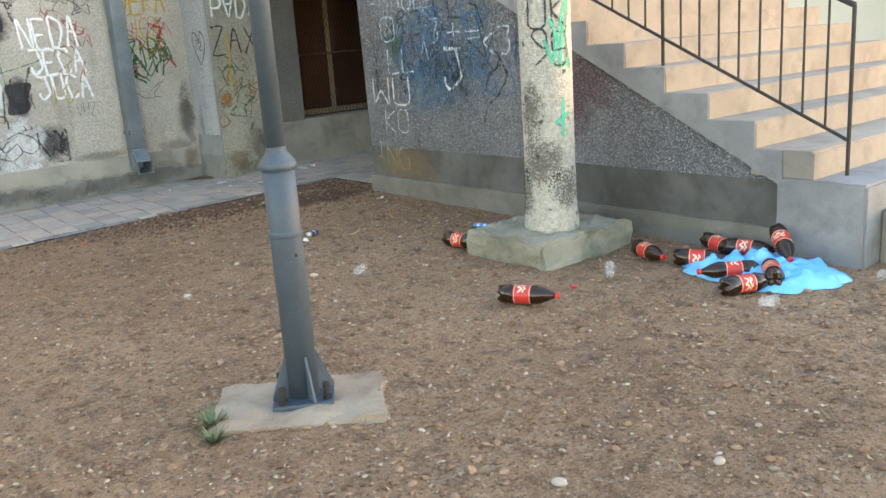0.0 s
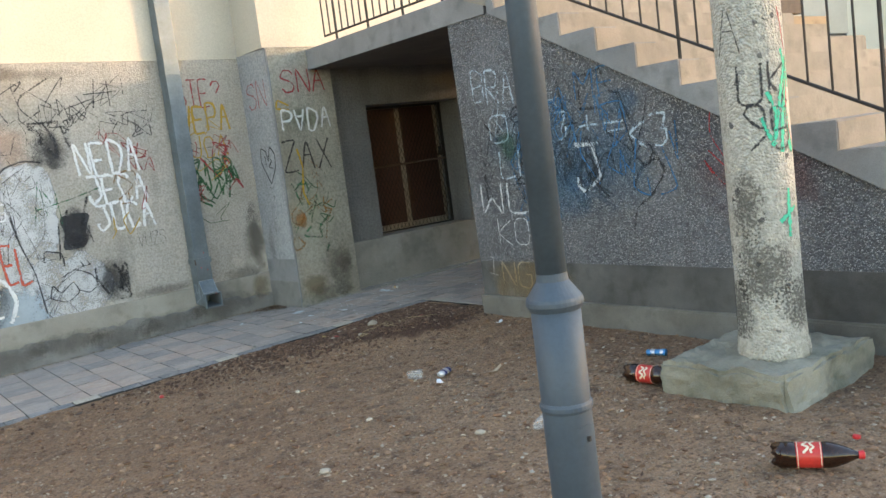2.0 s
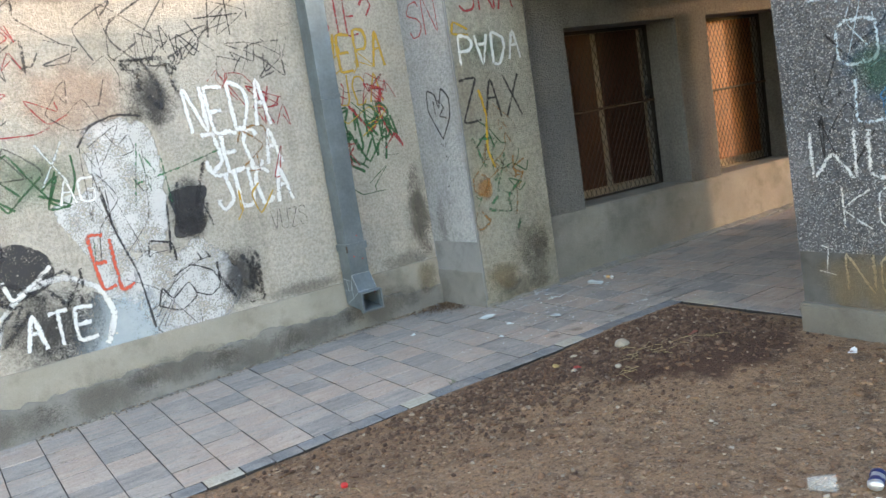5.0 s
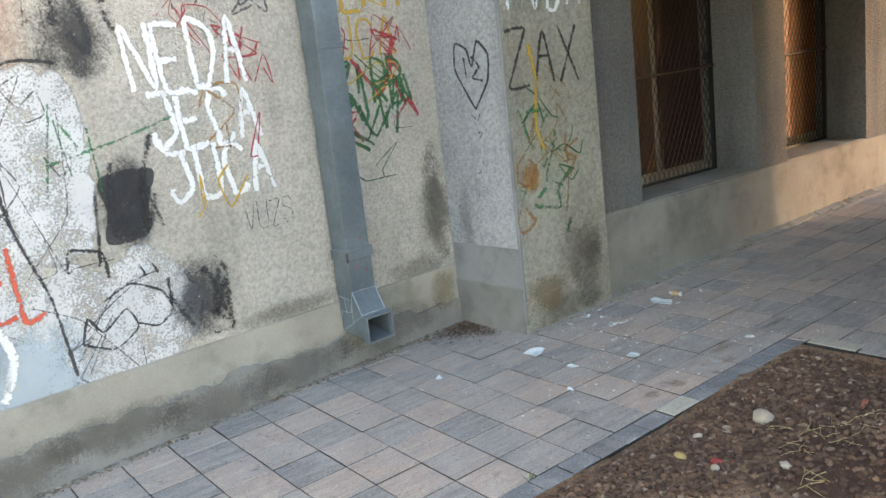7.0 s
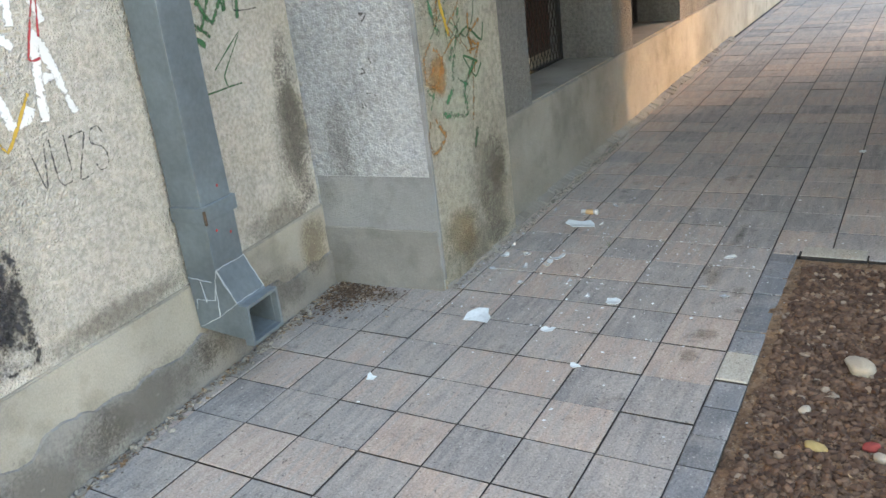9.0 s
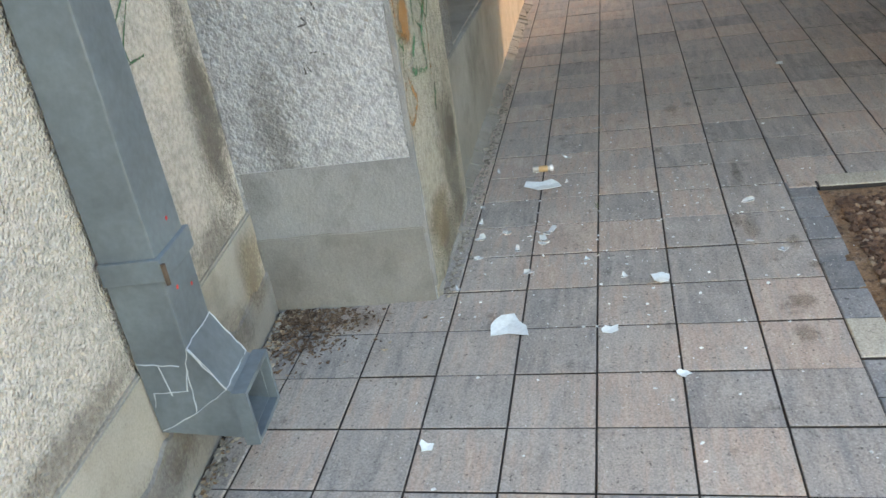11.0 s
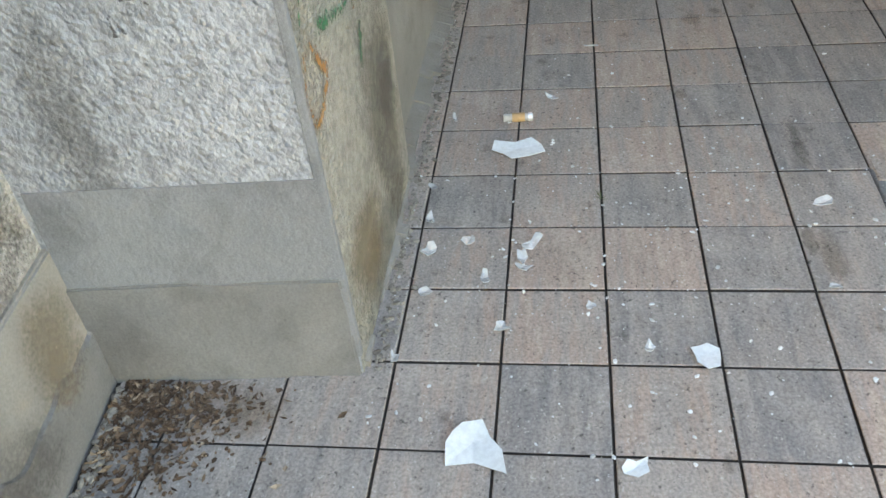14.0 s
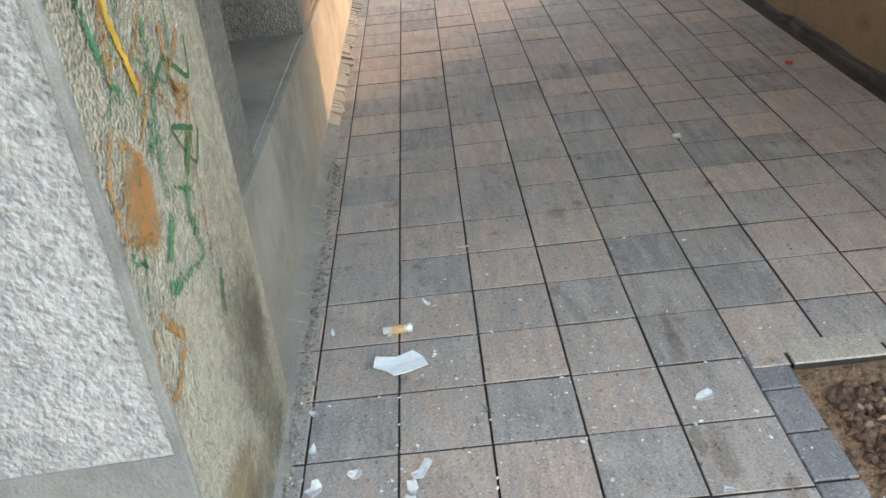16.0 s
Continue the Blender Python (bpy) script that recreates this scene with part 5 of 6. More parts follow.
def strew(name, label, count, where, size, squash, material, seed, z_at):
    """Many small uneven stones as one loose mass. where(rng) gives plan places, size(rng) radii."""
    rng = np.random.default_rng(seed)
    base = np.array(ICO)
    verts, faces = [], []
    fa = np.array(ICO_FACES)
    made = 0
    while made < count:
        x, y = where(rng)
        r = size(rng)
        a = rng.uniform(0, 6.283)
        v = base * (1 + rng.uniform(-0.28, 0.28, (12, 1)))
        v = v * np.array([r * rng.uniform(0.8, 1.5), r * rng.uniform(0.7, 1.1), r * squash * rng.uniform(0.7, 1.2)])
        tilt = rng.uniform(-0.5, 0.5)
        v = np.stack([v[:, 0], v[:, 1] * np.cos(tilt) - v[:, 2] * np.sin(tilt), v[:, 1] * np.sin(tilt) + v[:, 2] * np.cos(tilt)], 1)
        v = np.stack([v[:, 0] * np.cos(a) - v[:, 1] * np.sin(a), v[:, 0] * np.sin(a) + v[:, 1] * np.cos(a), v[:, 2]], 1)
        verts.append(v + np.array([x, y, z_at(x, y) + r * squash * 0.35]))
        faces.append(fa + 12 * made)
        made += 1
    me = bpy.data.meshes.new(name)
    me.from_pydata(np.concatenate(verts).tolist(), [], np.concatenate(faces).tolist())
    me.materials.append(material)
    return tagged(new(name, me), label, name.replace("_", " "), kind="stuff")


def flakes(name, label, count, where, size, material, seed, z_at):
    """Dry leaf scraps: small curled quads with thickness lost to their size."""
    rng = np.random.default_rng(seed)
    verts, faces = [], []
    for k in range(count):
        x, y = where(rng)
        l, w = size(rng), size(rng) * 0.55
        a, up = rng.uniform(0, 6.283), rng.uniform(0.1, 0.6)
        ca, sa = np.cos(a), np.sin(a)
        o = len(verts)
        z = z_at(x, y) + 0.003
        for u, v, h in ((-l, 0, up * l), (-0.2 * l, -w, 0.0), (l, 0, up * l * rng.uniform(0, 1.2)), (0.1 * l, w, 0.15 * l), (0.0, 0.0, -0.001)):
            verts.append((x + u * ca - v * sa, y + u * sa + v * ca, z + h))
        faces += [(o, o + 1, o + 4), (o + 1, o + 2, o + 4), (o + 2, o + 3, o + 4), (o + 3, o, o + 4)]
    me = bpy.data.meshes.new(name)
    me.from_pydata(verts, [], faces)
    me.materials.append(material)
    return tagged(new(name, me), label, name.replace("_", " "), kind="stuff")


def bed(rng):
    while True:
        x, y = rng.uniform(-2.0, 4.14), rng.uniform(0.4, 8.86)
        dug = (x - 3.62) ** 2 + (1.25 * (y - 8.1)) ** 2 < 0.62 and rng.random() < 0.85
        if not dug and not (3.04 < x < 3.98 and 4.36 < y < 5.2):
            return x, y


def near_bed(rng):
    return rng.uniform(-0.9, 3.6), rng.uniform(1.9, 6.2)


def by_kerb(rng):
    return 4.3 - abs(rng.normal(0, 1.1)), 8.86 - abs(rng.normal(0, 0.42))


def over_paving(rng):
    return 4.2 + rng.normal(0, 0.65), min(10.2, 9.62 + rng.normal(0, 0.36))


def wall_foot(rng):
    x = rng.uniform(0.5, 3.66)
    return x, WALL_Y - 0.035 + (x - PIER_X) * 0.0857 - abs(rng.normal(0, 0.025))


def corner(rng):
    x = 3.68 - abs(rng.normal(0, 0.14))
    return x, WALL_Y - 0.05 + (x - PIER_X) * 0.0857 - abs(rng.normal(0, 0.14))


def mortar_edge(rng):
    return rng.uniform(3.72, 6.0), WIN_Y - 0.07 - abs(rng.normal(0, 0.018))


strew("gravel", "small pale stone chips scattered over the earth", 6500, bed, lambda r: 0.003 + 0.010 * r.random() ** 3.0, 0.55, M_CHIP, 1, earth)
strew("gravel", "pale stone chips on the trodden earth", 2600, near_bed, lambda r: 0.003 + 0.010 * r.random() ** 3.0, 0.5, M_CHIP, 2, earth)
strew("soil_clods", "crumbled brown soil clods", 17000, bed, lambda r: 0.004 + 0.016 * r.random() ** 2.6, 0.6, M_CLOD, 3, earth)
strew("soil_clods", "coarse clods of earth heaped by the kerb", 12500, by_kerb, lambda r: 0.003 + 0.014 * r.random() ** 2.3, 0.75, M_DUG, 4, earth)
flakes("leaf_litter", "dry brown leaf scraps on the earth", 23000, bed, lambda r: 0.004 + 0.015 * r.random() ** 2, M_LEAF, 5, earth)
strew("glass_splinters", "tiny white splinters of a broken tube on the paving", 800, over_paving, lambda r: 0.0012 + 0.0050 * r.random() ** 3, 0.4, M_GLASSBIT, 6, paved)
strew("grit", "crumbs of plaster and dirt along the wall foot", 1300, wall_foot, lambda r: 0.003 + 0.009 * r.random() ** 2, 0.6, M_GRIT, 7, paved)
flakes("leaf_litter", "dry leaves swept into the wall corner", 800, corner, lambda r: 0.004 + 0.013 * r.random() ** 2, M_DIRT, 8, paved)
flakes("leaf_litter", "leaf crumbs along the wall foot", 420, wall_foot, lambda r: 0.006 + 0.012 * r.random() ** 2, M_LEAF, 18, paved)
strew("grit", "dirt and grit in the wall corner", 700, corner, lambda r: 0.002 + 0.005 * r.random() ** 2, 0.5, M_DIRT, 9, paved)
strew("grit", "loose mortar crumbs beside the passage wall", 800, mortar_edge, lambda r: 0.002 + 0.007 * r.random() ** 2, 0.6, M_GRIT, 10, paved)


# dirt smears on the paving
S_MUD = spray("mud_smear", (0.27, 0.17, 0.095), 0.30, 60)
pv = bpy.data.objects["pavement"]


def on_paving(u, v, lift):
    return (u, v, paved(u, v) + lift)


for x, y, a, b in ((4.590, 9.167, 0.15, 0.026), (4.097, 9.177, 0.12, 0.035), (4.16, 9.22, 0.07, 0.02), (3.98, 9.06, 0.06, 0.03), (4.85, 9.45, 0.05, 0.025), (5.35, 9.36, 0.06, 0.05), (5.42, 9.28, 0.03, 0.03), (3.62, 9.10, 0.05, 0.05), (3.45, 9.12, 0.06, 0.05), (3.82, 9.02, 0.03, 0.03), (3.6, 10.45, 0.08, 0.10)):
    cloud((x, y), (a, b), S_MUD, flat(on_paving), pv, "brown mud smear")

# ---- litter ----
COLA = Mat("dark_brown_plastic", 0.12)
COLA.color(COLA.ramp(COLA.noise(20, 2), [(0.3, (0.012, 0.004, 0.002)), (0.7, (0.03, 0.012, 0.006))]))
COLA = COLA.mat
RED_LABEL = plain("red_label_film", (0.52, 0.035, 0.025), 0.35, 0, 0.15, 20)
CREAM_PRINT = plain("cream_label_print", (0.72, 0.62, 0.45), 0.4, 0, 0.1, 20)
RED_CAP = plain("red_plastic", (0.60, 0.03, 0.03), 0.35, 0, 0.1)
CLEAR_CUP = clear("clear_cup_plastic", (0.75, 0.78, 0.80), 0.11)
PAPER = plain("white_paper", (0.78, 0.79, 0.80), 0.7, 0, 0.05, 30)
GLASS_BIT = clear("thin_clear_glass", (0.82, 0.85, 0.86), 0.42, 0.08)
SHARD = plain("white_coated_glass", (0.74, 0.80, 0.82), 0.25, 0, 0.05, 30)
BAG = Mat("blue_film", 0.32)
BAG.color(BAG.ramp(BAG.noise(9, 4), [(0.3, (0.07, 0.36, 0.70)), (0.7, (0.18, 0.52, 0.82))]))
BAG.bump(BAG.noise(45, 4), 0.5, 0.01)
BAG.bsdf.inputs["Transmission Weight"].default_value = 0.0
BAG = BAG.mat


def bottle(at, heading, lift=0.0, pitch=0.0, roll=0.0, label="empty dark brown bottle with a red label on the earth"):
    b = thing("plastic_bottle", (0, 0, 0), label, "bottle", "empty bottles by the stairs")
    r = 0.052
    d = Vector((math.cos(heading) * math.cos(pitch), math.sin(heading) * math.cos(pitch), math.sin(pitch)))
    b.matrix_world = Matrix.Translation((at[0], at[1], earth(*at) + r + lift)) @ d.to_track_quat("Z", "Y").to_matrix().to_4x4() @ Matrix.Rotation(roll, 4, "Z")
    prof = [(0.018, 0.006), (0.034, 0.0), (0.046, 0.008), (0.052, 0.03), (0.052, 0.085), (0.049, 0.092), (0.049, 0.185), (0.052, 0.193), (0.0515, 0.21), (0.046, 0.235), (0.034, 0.27), (0.022, 0.295), (0.0145, 0.31), (0.0135, 0.325)]
    bm = lathe(prof, 25)
    for v in bm.verts:
        if v.co.z < 0.035:
            k = math.cos(5 * math.atan2(v.co.y, v.co.x))
            f = 1 - 0.16 * (1 - k) * (1 - v.co.z / 0.035) * 0.9
            v.co.x, v.co.y = v.co.x * f, v.co.y * f
            v.co.z += 0.008 * (1 - k) * (1 - v.co.z / 0.035)
        if 0.09 < v.co.z < 0.2:
            v.co.xy = v.co.xy * (1 - 0.035 * (1 + noise.noise(Vector((v.co.x * 18 + at[0] * 9, v.co.y * 18, v.co.z * 12)))))
    part("body", bm, COLA, b, smooth=True)
    ring = bmesh.new()
    seg = 25
    rows = [[ring.verts.new((rr * math.cos(2 * math.pi * k / seg), rr * math.sin(2 * math.pi * k / seg), z)) for k in range(seg)] for rr, z in ((0.0495, 0.092), (0.0502, 0.1), (0.0500, 0.14), (0.0502, 0.178), (0.0495, 0.186))]
    for p, q in zip(rows, rows[1:]):
        for k in range(seg):
            ring.faces.new((p[k], p[(k + 1) % seg], q[(k + 1) % seg], q[k]))
    part("label", ring, RED_LABEL, b, "red wrap-round label", True)
    for z in (0.096, 0.18):
        part("print", lathe([(0.0506, z), (0.051, z + 0.0015), (0.0506, z + 0.003)], 25), CREAM_PRINT, b)
    for off in (0.0, math.pi):
        for z0, amp in ((0.128, 0.012), (0.150, 0.008)):
            script = bmesh.new()
            uv = script.loops.layers.uv.new("UVMap")
            pts = [(t * 0.012, z0 + amp * math.sin(t * 2.1 + z0 * 40)) for t in range(7)]
            ribbon(script, uv, pts, 0.010, random.Random(4), lambda u, v: (0.0512 * math.cos(off + u / 0.05), 0.0512 * math.sin(off + u / 0.05), v))
            part("print", script, CREAM_PRINT, b, "cream flourish")
    part("cap", lathe([(0.0155, 0.316), (0.0165, 0.32), (0.0165, 0.335), (0.014, 0.338)], 16), RED_CAP, b, "red screw cap")
    return b


def heading_of(a, b):
    return math.atan2(b[1] - a[1], b[0] - a[0])


bottle((2.45, 4.13), heading_of((2.45, 4.13), (2.66, 3.80)), roll=1.2, label="empty brown bottle with a red label alone on the earth")
bottle((3.13, 5.42), heading_of((3.13, 5.42), (3.18, 5.1)), roll=2.0, label="empty brown bottle beside the column pedestal")
bottle((3.74, 4.22), heading_of((3.76, 4.25), (3.58, 3.80)), roll=1.0)
bottle((3.60, 3.83), heading_of((3.60, 3.83), (3.76, 3.55)), roll=2.5)
bottle((4.06, 3.93), heading_of((4.05, 3.95), (3.96, 3.62)), 0.03, -0.1, 0.6)
bottle((3.98, 3.74), heading_of((3.98, 3.74), (4.06, 3.42)), 0.02, 0, 1.9)
bottle((4.07, 3.44), heading_of((4.07, 3.44), (3.84, 3.22)), 0.14, -0.35, 1.4, "empty brown bottle lying on the blue bag")
bottle((3.68, 3.32), heading_of((3.70, 3.30), (3.42, 3.56)), 0.01, 0, 0.9)
bottle((3.29, 3.30), heading_of((3.29, 3.30), (3.56, 3.18)), 0, 0, 2.2)
bottle((3.53, 3.13), heading_of((3.53, 3.13), (3.78, 3.32)), 0.02, 0.05, 0.3)


def bag():
    """A crumpled plastic bag: a rumpled skin, low at the rim and puffed at one end."""
    bm = bmesh.new()
    n, m = 56, 30
    c, ax = Vector((3.78, 3.37)), Vector((0.12, -0.99)).normalized()
    ay = Vector((-ax.y, ax.x))
    rows = []
    for i in range(m + 1):
        row = []
        r = i / m
        for k in range(n):
            a = 2 * math.pi * k / n
            rim = 1 + 0.22 * noise.noise(Vector((math.cos(a) * 1.7, math.sin(a) * 1.7, 3.0))) + 0.10 * noise.noise(Vector((math.cos(a) * 5, math.sin(a) * 5, 1.0)))
            u, v = 0.47 * r * rim * math.cos(a), 0.29 * r * rim * math.sin(a)
            p = c + ax * u + ay * v
            p.x = min(p.x, 4.135)
            puff = max(0.0, 1 - r ** 2.5)
            fold = abs(noise.noise(Vector((p.x * 9, p.y * 9, 0)))) * 0.10 + abs(noise.noise(Vector((p.x * 22, p.y * 22, 5)))) * 0.035
            h = (0.045 + 0.065 * max(0.0, u / 0.47)) * puff + fold * (0.35 + 0.65 * puff) * min(1.0, (1 - r) * 6 + 0.12)
            row.append(bm.verts.new((p.x, p.y, earth(p.x, p.y) + 0.004 + h)))
        rows.append(row)
    for p, q in zip(rows[1:], rows[2:]):
        for k in range(n):
            bm.faces.new((p[k], p[(k + 1) % n], q[(k + 1) % n], q[k]))
    bm.faces.new(rows[1])
    for v in rows[0]:
        bm.verts.remove(v)
    bmesh.ops.recalc_face_normals(bm, faces=bm.faces[:])
    ob = part("plastic_bag", bm, BAG, None, smooth=True)
    tagged(ob, "crumpled sky-blue plastic bag spread under the bottles", "plastic bag")
    sol = ob.modifiers.new("skin", "SOLIDIFY")
    sol.thickness = 0.002


bag()


def cup(at, turn, tilt, label, squash=1.0):
    o = thing("plastic_cup", (0, 0, 0), label, "plastic cup", "clear cups")
    o.matrix_world = Matrix.Translation((at[0], at[1], earth(*at) + 0.034)) @ pose(0, 0, 0, 0, tilt, turn)
    outer = [(0.022, 0.0), (0.024, 0.002), (0.035, 0.09), (0.037, 0.092), (0.037, 0.095), (0.0345, 0.095), (0.033, 0.09), (0.0225, 0.004)]
    bm = lathe(outer, 24)
    for v in bm.verts:
        v.co.y *= squash
        v.co += noise.noise_vector(v.co * 25) * 0.002
    part("wall", bm, CLEAR_CUP, o, "", True)
    return o


cup((3.14, 3.93), 40, 70, "clear plastic cup tipped over on the earth", 0.9)
cup((3.24, 3.05), -30, 92, "clear plastic cup lying beside the bottles", 0.8)
cup((2.53, 6.70), -50, 90, "clear crushed plastic cup on the earth", 0.75)
cup((2.27, 5.28), 20, 92, "clear flattened plastic cup", 0.6)
cup((3.98, 2.72), 60, 92, "clear plastic cup near the lowest step", 0.8)


def drink_can(at, turn, body, accent, label):
    o = thing("drink_can", (0, 0, 0), label, "drink can")
    o.matrix_world = Matrix.Translation((at[0], at[1], earth(*at) + 0.024)) @ pose(0, 0, 0, 0, 90, turn)
    bm = lathe([(0.022, 0.0), (0.026, 0.006), (0.026, 0.03), (0.023, 0.05), (0.025, 0.08), (0.026, 0.115), (0.021, 0.122), (0.02, 0.119)], 22)
    for v in bm.verts:
        v.co += noise.noise_vector(v.co * 28 + Vector((turn, 0, 0))) * 0.008
        v.co.x *= 0.75
    part("body", bm, body, o, "", True)
    for z in (0.028, 0.085):
        band = lathe([(0.0268, z), (0.0272, z + 0.012), (0.0264, z + 0.024)], 22)
        for v in band.verts:
            v.co.x *= 0.76
        part("stripe", band, accent, o)
    return o


BLUE_TIN, NAVY, SILVER = plain("blue_tin", (0.05, 0.22, 0.45), 0.3, 0.4), plain("navy_print", (0.02, 0.03, 0.14), 0.35, 0.2), plain("silver_tin", (0.62, 0.63, 0.65), 0.3, 0.6)
drink_can((2.66, 6.53), 25, SILVER, NAVY, "crushed silver and navy drink can on the earth")
drink_can((3.60, 5.64), -65, BLUE_TIN, SILVER, "crushed light-blue drink can by the pedestal")


def bottle_cap(at, z_at, colour, label):
    bm = lathe([(0.016, 0.0), (0.0165, 0.010), (0.015, 0.013), (0.003, 0.0135)], 18)
    ob = part("bottle_cap", bm, colour)
    ob.matrix_world = pose(at[0], at[1], z_at(*at) + 0.001, 8, 5, 0)
    return tagged(ob, label, "bottle cap", "red caps")


bottle_cap((1.49, 8.30), earth, RED_CAP, "red plastic bottle cap on the earth near the kerb")
bottle_cap((2.94, 4.03), earth, RED_CAP, "red plastic bottle cap near the lone bottle")
bottle_cap((6.63, 8.027), paved, RED_CAP, "red plastic cap in the passage")


def shard(at, size, seed, turn=0.0, curve=0.35, z_at=paved, label="white broken piece of a lamp tube on the paving", name="glass_shard", mat=None, category="glass shard"):
    """A broken piece: jagged outline, slightly curved, real thickness."""
    rng = random.Random(seed)
    n = 9
    bm = bmesh.new()
    top, low = [], []
    for k in range(n):
        a = 2 * math.pi * k / n
        r = rng.uniform(0.45, 1.15)
        x, y = math.cos(a) * size[0] * r, math.sin(a) * size[1] * r
        z = 0.45 * curve * (x * x) / max(size[0], 0.01) + 0.004
        top.append(bm.verts.new((x, y, z + 0.002)))
        low.append(bm.verts.new((x, y, z)))
    ct, cl = bm.verts.new((0, 0, 0.005)), bm.verts.new((0, 0, 0.003))
    for k in range(n):
        j = (k + 1) % n
        bm.faces.new((ct, top[k], top[j]))
        bm.faces.new((cl, low[j], low[k]))
        bm.faces.new((top[k], low[k], low[j], top[j]))
    ob = part(name, bm, mat or SHARD)
    ob.matrix_world = pose(at[0], at[1], z_at(*at), rng.uniform(-6, 6), rng.uniform(-6, 6), turn)
    return tagged(ob, label, category, "broken white pieces" if name == "glass_shard" else "")


for k, (x, y, a, b, t) in enumerate(((3.541, 9.979, 0.10, 0.075, 60), (3.784, 9.508, 0.05, 0.042, 20), (3.497, 9.667, 0.022, 0.036, 40), (4.571, 9.936, 0.06, 0.085, 15), (2.981, 10.138, 0.028, 0.022, 70), (3.276, 9.472, 0.022, 0.02, 30), (5.917, 8.773, 0.03, 0.022, 0), (4.307, 9.154, 0.022, 0.028, 20), (3.926, 9.1, 0.018, 0.025, 60), (4.122, 10.136, 0.03, 0.022, 15), (4.165, 10.037, 0.028, 0.024, 80), (4.151, 9.88, 0.04, 0.018, -35), (4.089, 9.901, 0.035, 0.014, 10), (4.393, 10.161, 0.03, 0.014, 40), (4.738, 10.132, 0.035, 0.01, 20), (5.186, 9.717, 0.008, 0.032, 5), (4.851, 9.84, 0.03, 0.012, 50), (3.8, 9.62, 0.02, 0.015, 0), (3.86, 9.94, 0.026, 0.018, 50), (3.76, 10.17, 0.026, 0.012, 20), (4.02, 9.99, 0.028, 0.016, 10), (4.06, 9.9, 0.03, 0.012, 70), (4.25, 10.15, 0.026, 0.02, 0), (3.97, 10.13, 0.022, 0.02, 33), (4.0, 9.2, 0.014, 0.018, 0), (3.93, 9.74, 0.016, 0.012, 20))):
    if k < 7:
        shard((x, y), (a, b), 200 + k, t)
    else:
        shard((x, y), (a, b), 200 + k, t, 0.8, label="thin clear splinter of a broken lamp tube on the paving", mat=GLASS_BIT)
shard((3.96, 7.40), (0.05, 0.035), 300, 20, 0.6, earth, "crumpled white paper scrap on the earth", "paper_scrap", PAPER, "paper scrap")
shard((2.60, 6.46), (0.05, 0.03), 301, 50, 0.5, earth, "pale card scrap on the earth", "paper_scrap", PAPER, "paper scrap")
shard((2.93, 6.32), (0.09, 0.022), 302, 20, 0.7, earth, "curled dry leaf on the earth", "dry_leaf", M_LEAF, "leaf")
shard((1.58, 4.9), (0.05, 0.012), 303, 60, 0.3, earth, "thin pale wood splinter on the earth", "wood_splinter", M_LEAF, "splinter")
shard((1.0, 8.62), (0.05, 0.02), 304, 10, 0.6, earth, "dark red dry leaf by the kerb", "dry_leaf", RUST, "leaf")


def tube_end():
    o = thing("lamp_tube_end", (4.729, 9.939, paved(4.729, 9.939) + 0.013), "glass end of a broken lamp tube with a tan paper band", "lamp tube", turn=(90, 0, 4))
    part("glass", lathe([(0.011, -0.045), (0.013, -0.043), (0.013, 0.043), (0.011, 0.045)], 18), clear("tube_glass", (0.8, 0.8, 0.78), 0.5, 0.1), o, "", True)
    part("band", lathe([(0.0136, -0.018), (0.0138, 0.0), (0.0136, 0.02)], 18), plain("tan_paper", (0.42, 0.27, 0.13), 0.7), o, "tan paper band")
    part("contact", lathe([(0.0136, 0.03), (0.0138, 0.034), (0.0136, 0.042)], 18), SILVER, o)


tube_end()


def pebble(at, size, seed, colour, label, z_at=earth):
    bm = bmesh.new()
    bmesh.ops.create_icosphere(bm, subdivisions=3, radius=1.0)
    for v in bm.verts:
        v.co *= 1 + 0.22 * noise.noise(v.co * 1.4 + Vector((seed, 0, 0))) + 0.06 * noise.noise(v.co * 5)
        v.co = Vector((v.co.x * size[0], v.co.y * size[1], v.co.z * size[2]))
    ob = part("stone", bm, colour, smooth=True)
    ob.matrix_world = pose(at[0], at[1], z_at(*at) + size[2] * 0.5, 0, 0, seed * 37)
    return tagged(ob, label, "stone", "loose stones")


STONE = concrete("pale_field_stone", (0.36, 0.30, 0.23), (0.47, 0.41, 0.33), (0.26, 0.21, 0.155), 90, 0.3)
for k, (x, y, r) in enumerate(((3.52, 8.59, 0.045), (3.2, 8.3, 0.022), (1.35, 5.75, 0.026), (0.35, 3.05, 0.016), (1.9, 6.2, 0.018), (3.05, 8.5, 0.02), (2.0, 7.2, 0.018), (1.3, 2.6, 0.022), (0.45, 3.25, 0.014), (1.75, 2.3, 0.02), (-0.35, 3.6, 0.022), (3.75, 3.0, 0.025), (2.1, 5.5, 0.022), (3.25, 8.72, 0.02))):
    pebble((x, y), (r * 1.25, r * 0.9, r * 0.6), k + 1, STONE, "pale rounded stone lying on the earth")


def weed(at, z_at, n, r, seed, label):
    rng = random.Random(seed)
    o = thing("weed", (at[0], at[1], z_at(*at)), label, "weed")
    bm = bmesh.new()
    for _ in range(n):
        a, l = rng.uniform(0, 6.283), r * rng.uniform(0.5, 1.1)
        d, s = Vector((math.cos(a), math.sin(a), rng.uniform(0.3, 1.2))) * l, Vector((-math.sin(a), math.cos(a), 0)) * l * 0.09
        v = [bm.verts.new(p) for p in (Vector((0, 0, 0)), d * 0.5 + s, d, d * 0.5 - s)]
        bm.faces.new(v)
    part("leaves", bm, LEAF_GREEN, o)


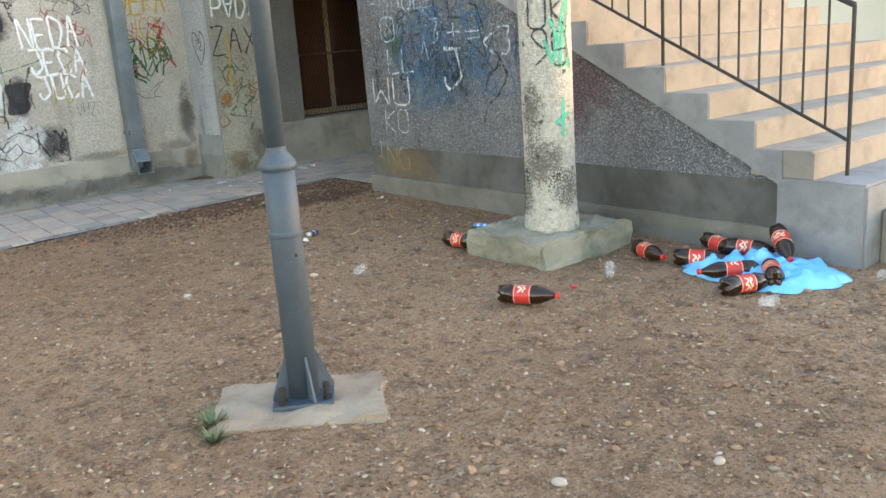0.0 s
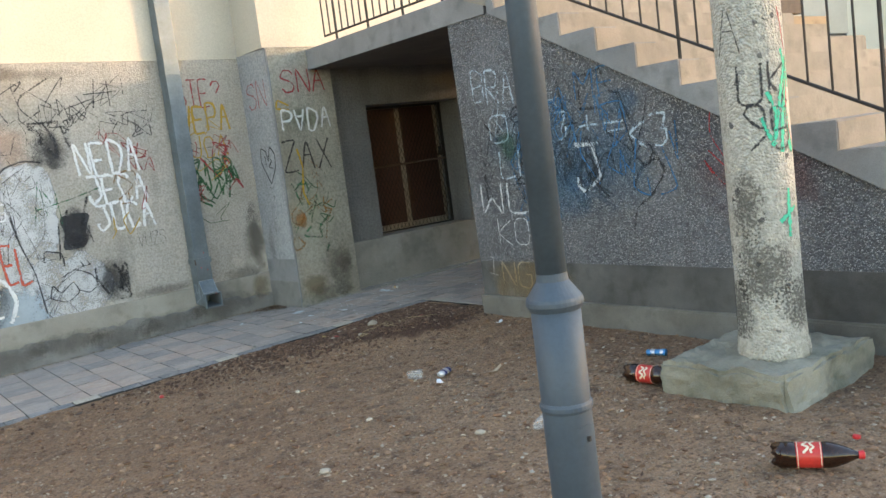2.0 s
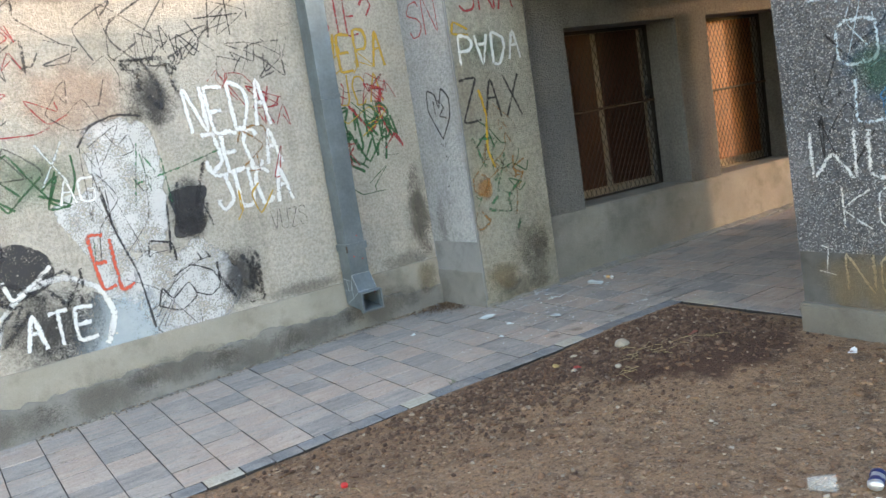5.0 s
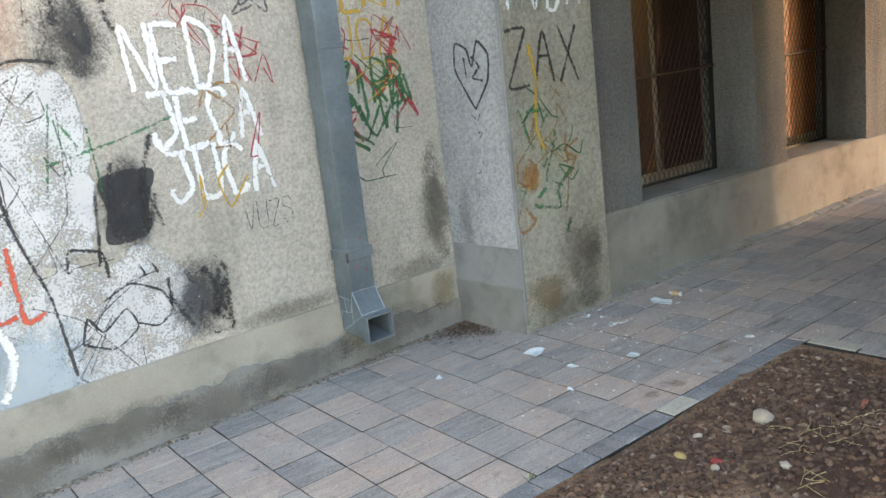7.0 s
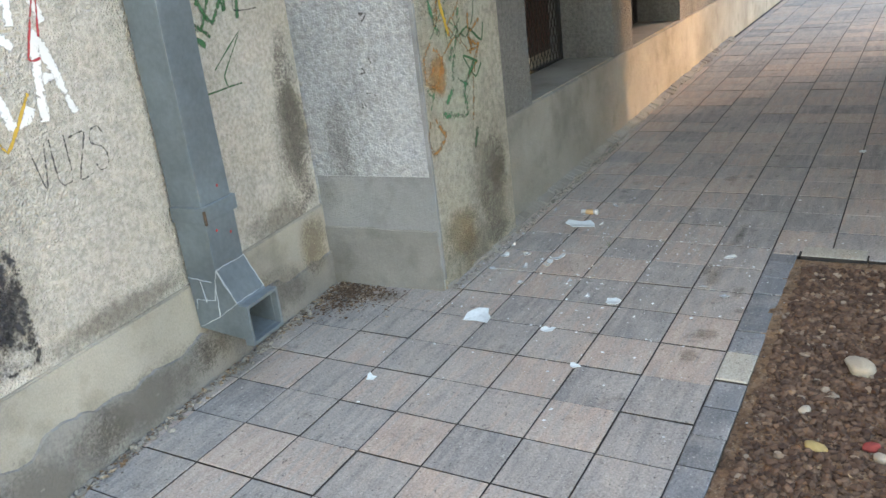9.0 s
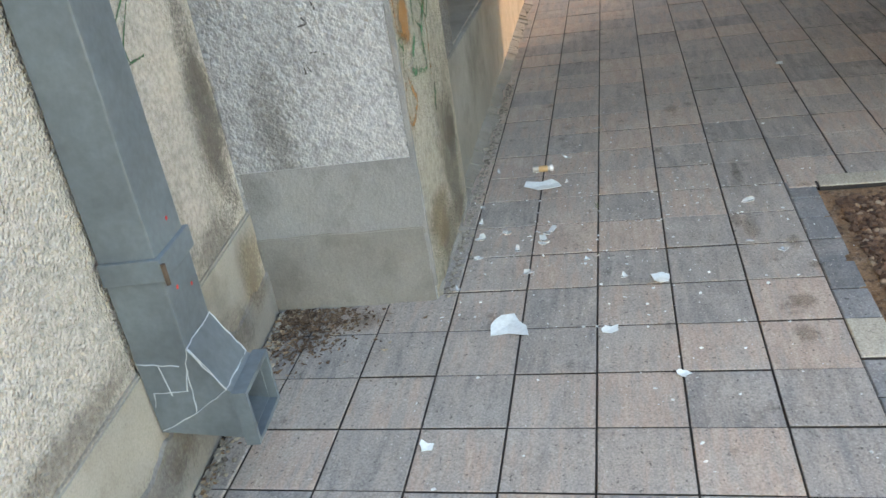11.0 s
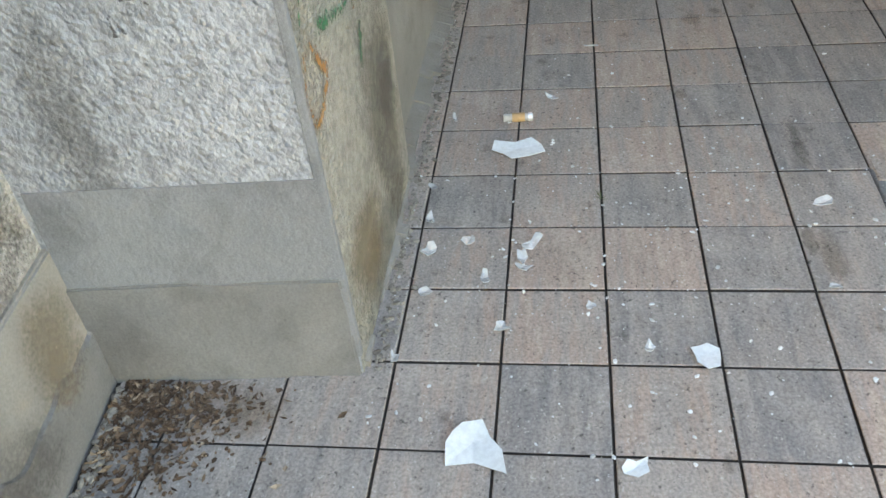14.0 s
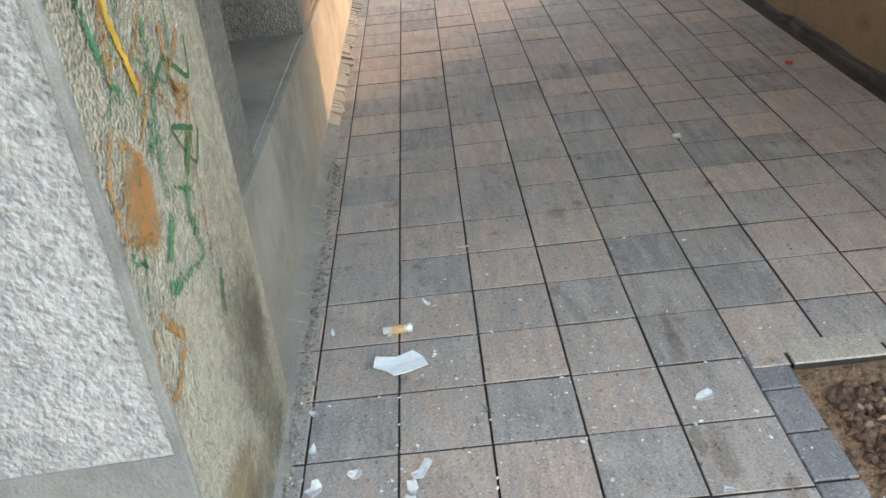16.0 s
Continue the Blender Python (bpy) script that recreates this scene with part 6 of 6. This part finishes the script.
LEAF_GREEN = plain("weed_green", (0.10, 0.125, 0.05), 0.6, 0, 0.3, 60)
weed((4.336, 9.704), paved, 9, 0.022, 1, "tiny green weed in a paving joint")
weed((2.55, 9.005), paved, 12, 0.035, 2, "small green weed at the kerb")
weed((0.66, 3.86), earth, 90, 0.075, 3, "tuft of dry green grass beside the concrete pad")
weed((0.60, 3.72), earth, 70, 0.06, 4, "tuft of grass at the pad edge")
LEAF_DRY = plain("straw", (0.36, 0.27, 0.14), 0.8)


def twigs():
    rng = random.Random(12)
    for k in range(26):
        x, y = rng.uniform(-0.6, 3.8), rng.uniform(2.2, 8.4)
        if 3.0 < x < 4.0 and 4.3 < y < 5.3:
            continue
        a, l = rng.uniform(0, 3.14), rng.uniform(0.03, 0.09)
        z = earth(x, y) + 0.006
        bm = bmesh.new()
        rod(bm, (0, 0, 0), (l * math.cos(a) * 0.5, l * math.sin(a) * 0.5, 0.004), 0.0018, 4)
        rod(bm, (l * math.cos(a) * 0.5, l * math.sin(a) * 0.5, 0.004), (l * math.cos(a + 0.3), l * math.sin(a + 0.3), 0.001), 0.0014, 4)
        ob = part("twig", bm, LEAF_DRY)
        ob.location = (x, y, z)
        tagged(ob, "thin straw-coloured twig on the earth", "twig", "loose twigs")


twigs()


def straw_tuft(at, n, seed):
    """Loose dry stalks dropped in a heap."""
    rng = random.Random(seed)
    o = thing("dry_grass", (at[0], at[1], earth(*at)), "loose dry straw stalks on the dug earth", "dry grass", "straw by the kerb")
    for _ in range(n):
        a, l, x, y = rng.uniform(0, 6.283), rng.uniform(0.05, 0.13), rng.uniform(-0.07, 0.07), rng.uniform(-0.07, 0.07)
        z = [earth(at[0] + x + k * l * math.cos(a), at[1] + y + k * l * math.sin(a)) - earth(*at) + rng.uniform(0.007, 0.018) for k in (0, 0.5, 1)]
        pts = [(x + k * l * math.cos(a + 0.3 * k), y + k * l * math.sin(a + 0.3 * k), h) for k, h in zip((0, 0.5, 1), z)]
        bm = bmesh.new()
        rod(bm, pts[0], pts[1], 0.0015, 4)
        rod(bm, pts[1], pts[2], 0.0012, 4)
        part("stalk", bm, LEAF_DRY, o)


for k, at in enumerate(((3.50, 8.39), (3.34, 8.35), (3.60, 8.28), (3.44, 8.22), (3.78, 8.15), (3.15, 8.15))):
    straw_tuft(at, 7, 60 + k)
pebble((3.058, 8.668), (0.034, 0.020, 0.014), 31, plain("ochre_stone", (0.42, 0.30, 0.12), 0.9), "ochre yellow stone on the dug earth")
pebble((3.098, 8.527), (0.026, 0.020, 0.014), 32, plain("brick_crumb", (0.30, 0.05, 0.04), 0.9), "dark red brick crumb on the dug earth")
shard((3.82, 8.32), (0.09, 0.02), 305, 10, 0.5, earth, "long reddish dry leaf on the dug earth", "dry_leaf", plain("red_dry_leaf", (0.30, 0.10, 0.07), 0.8), "leaf")
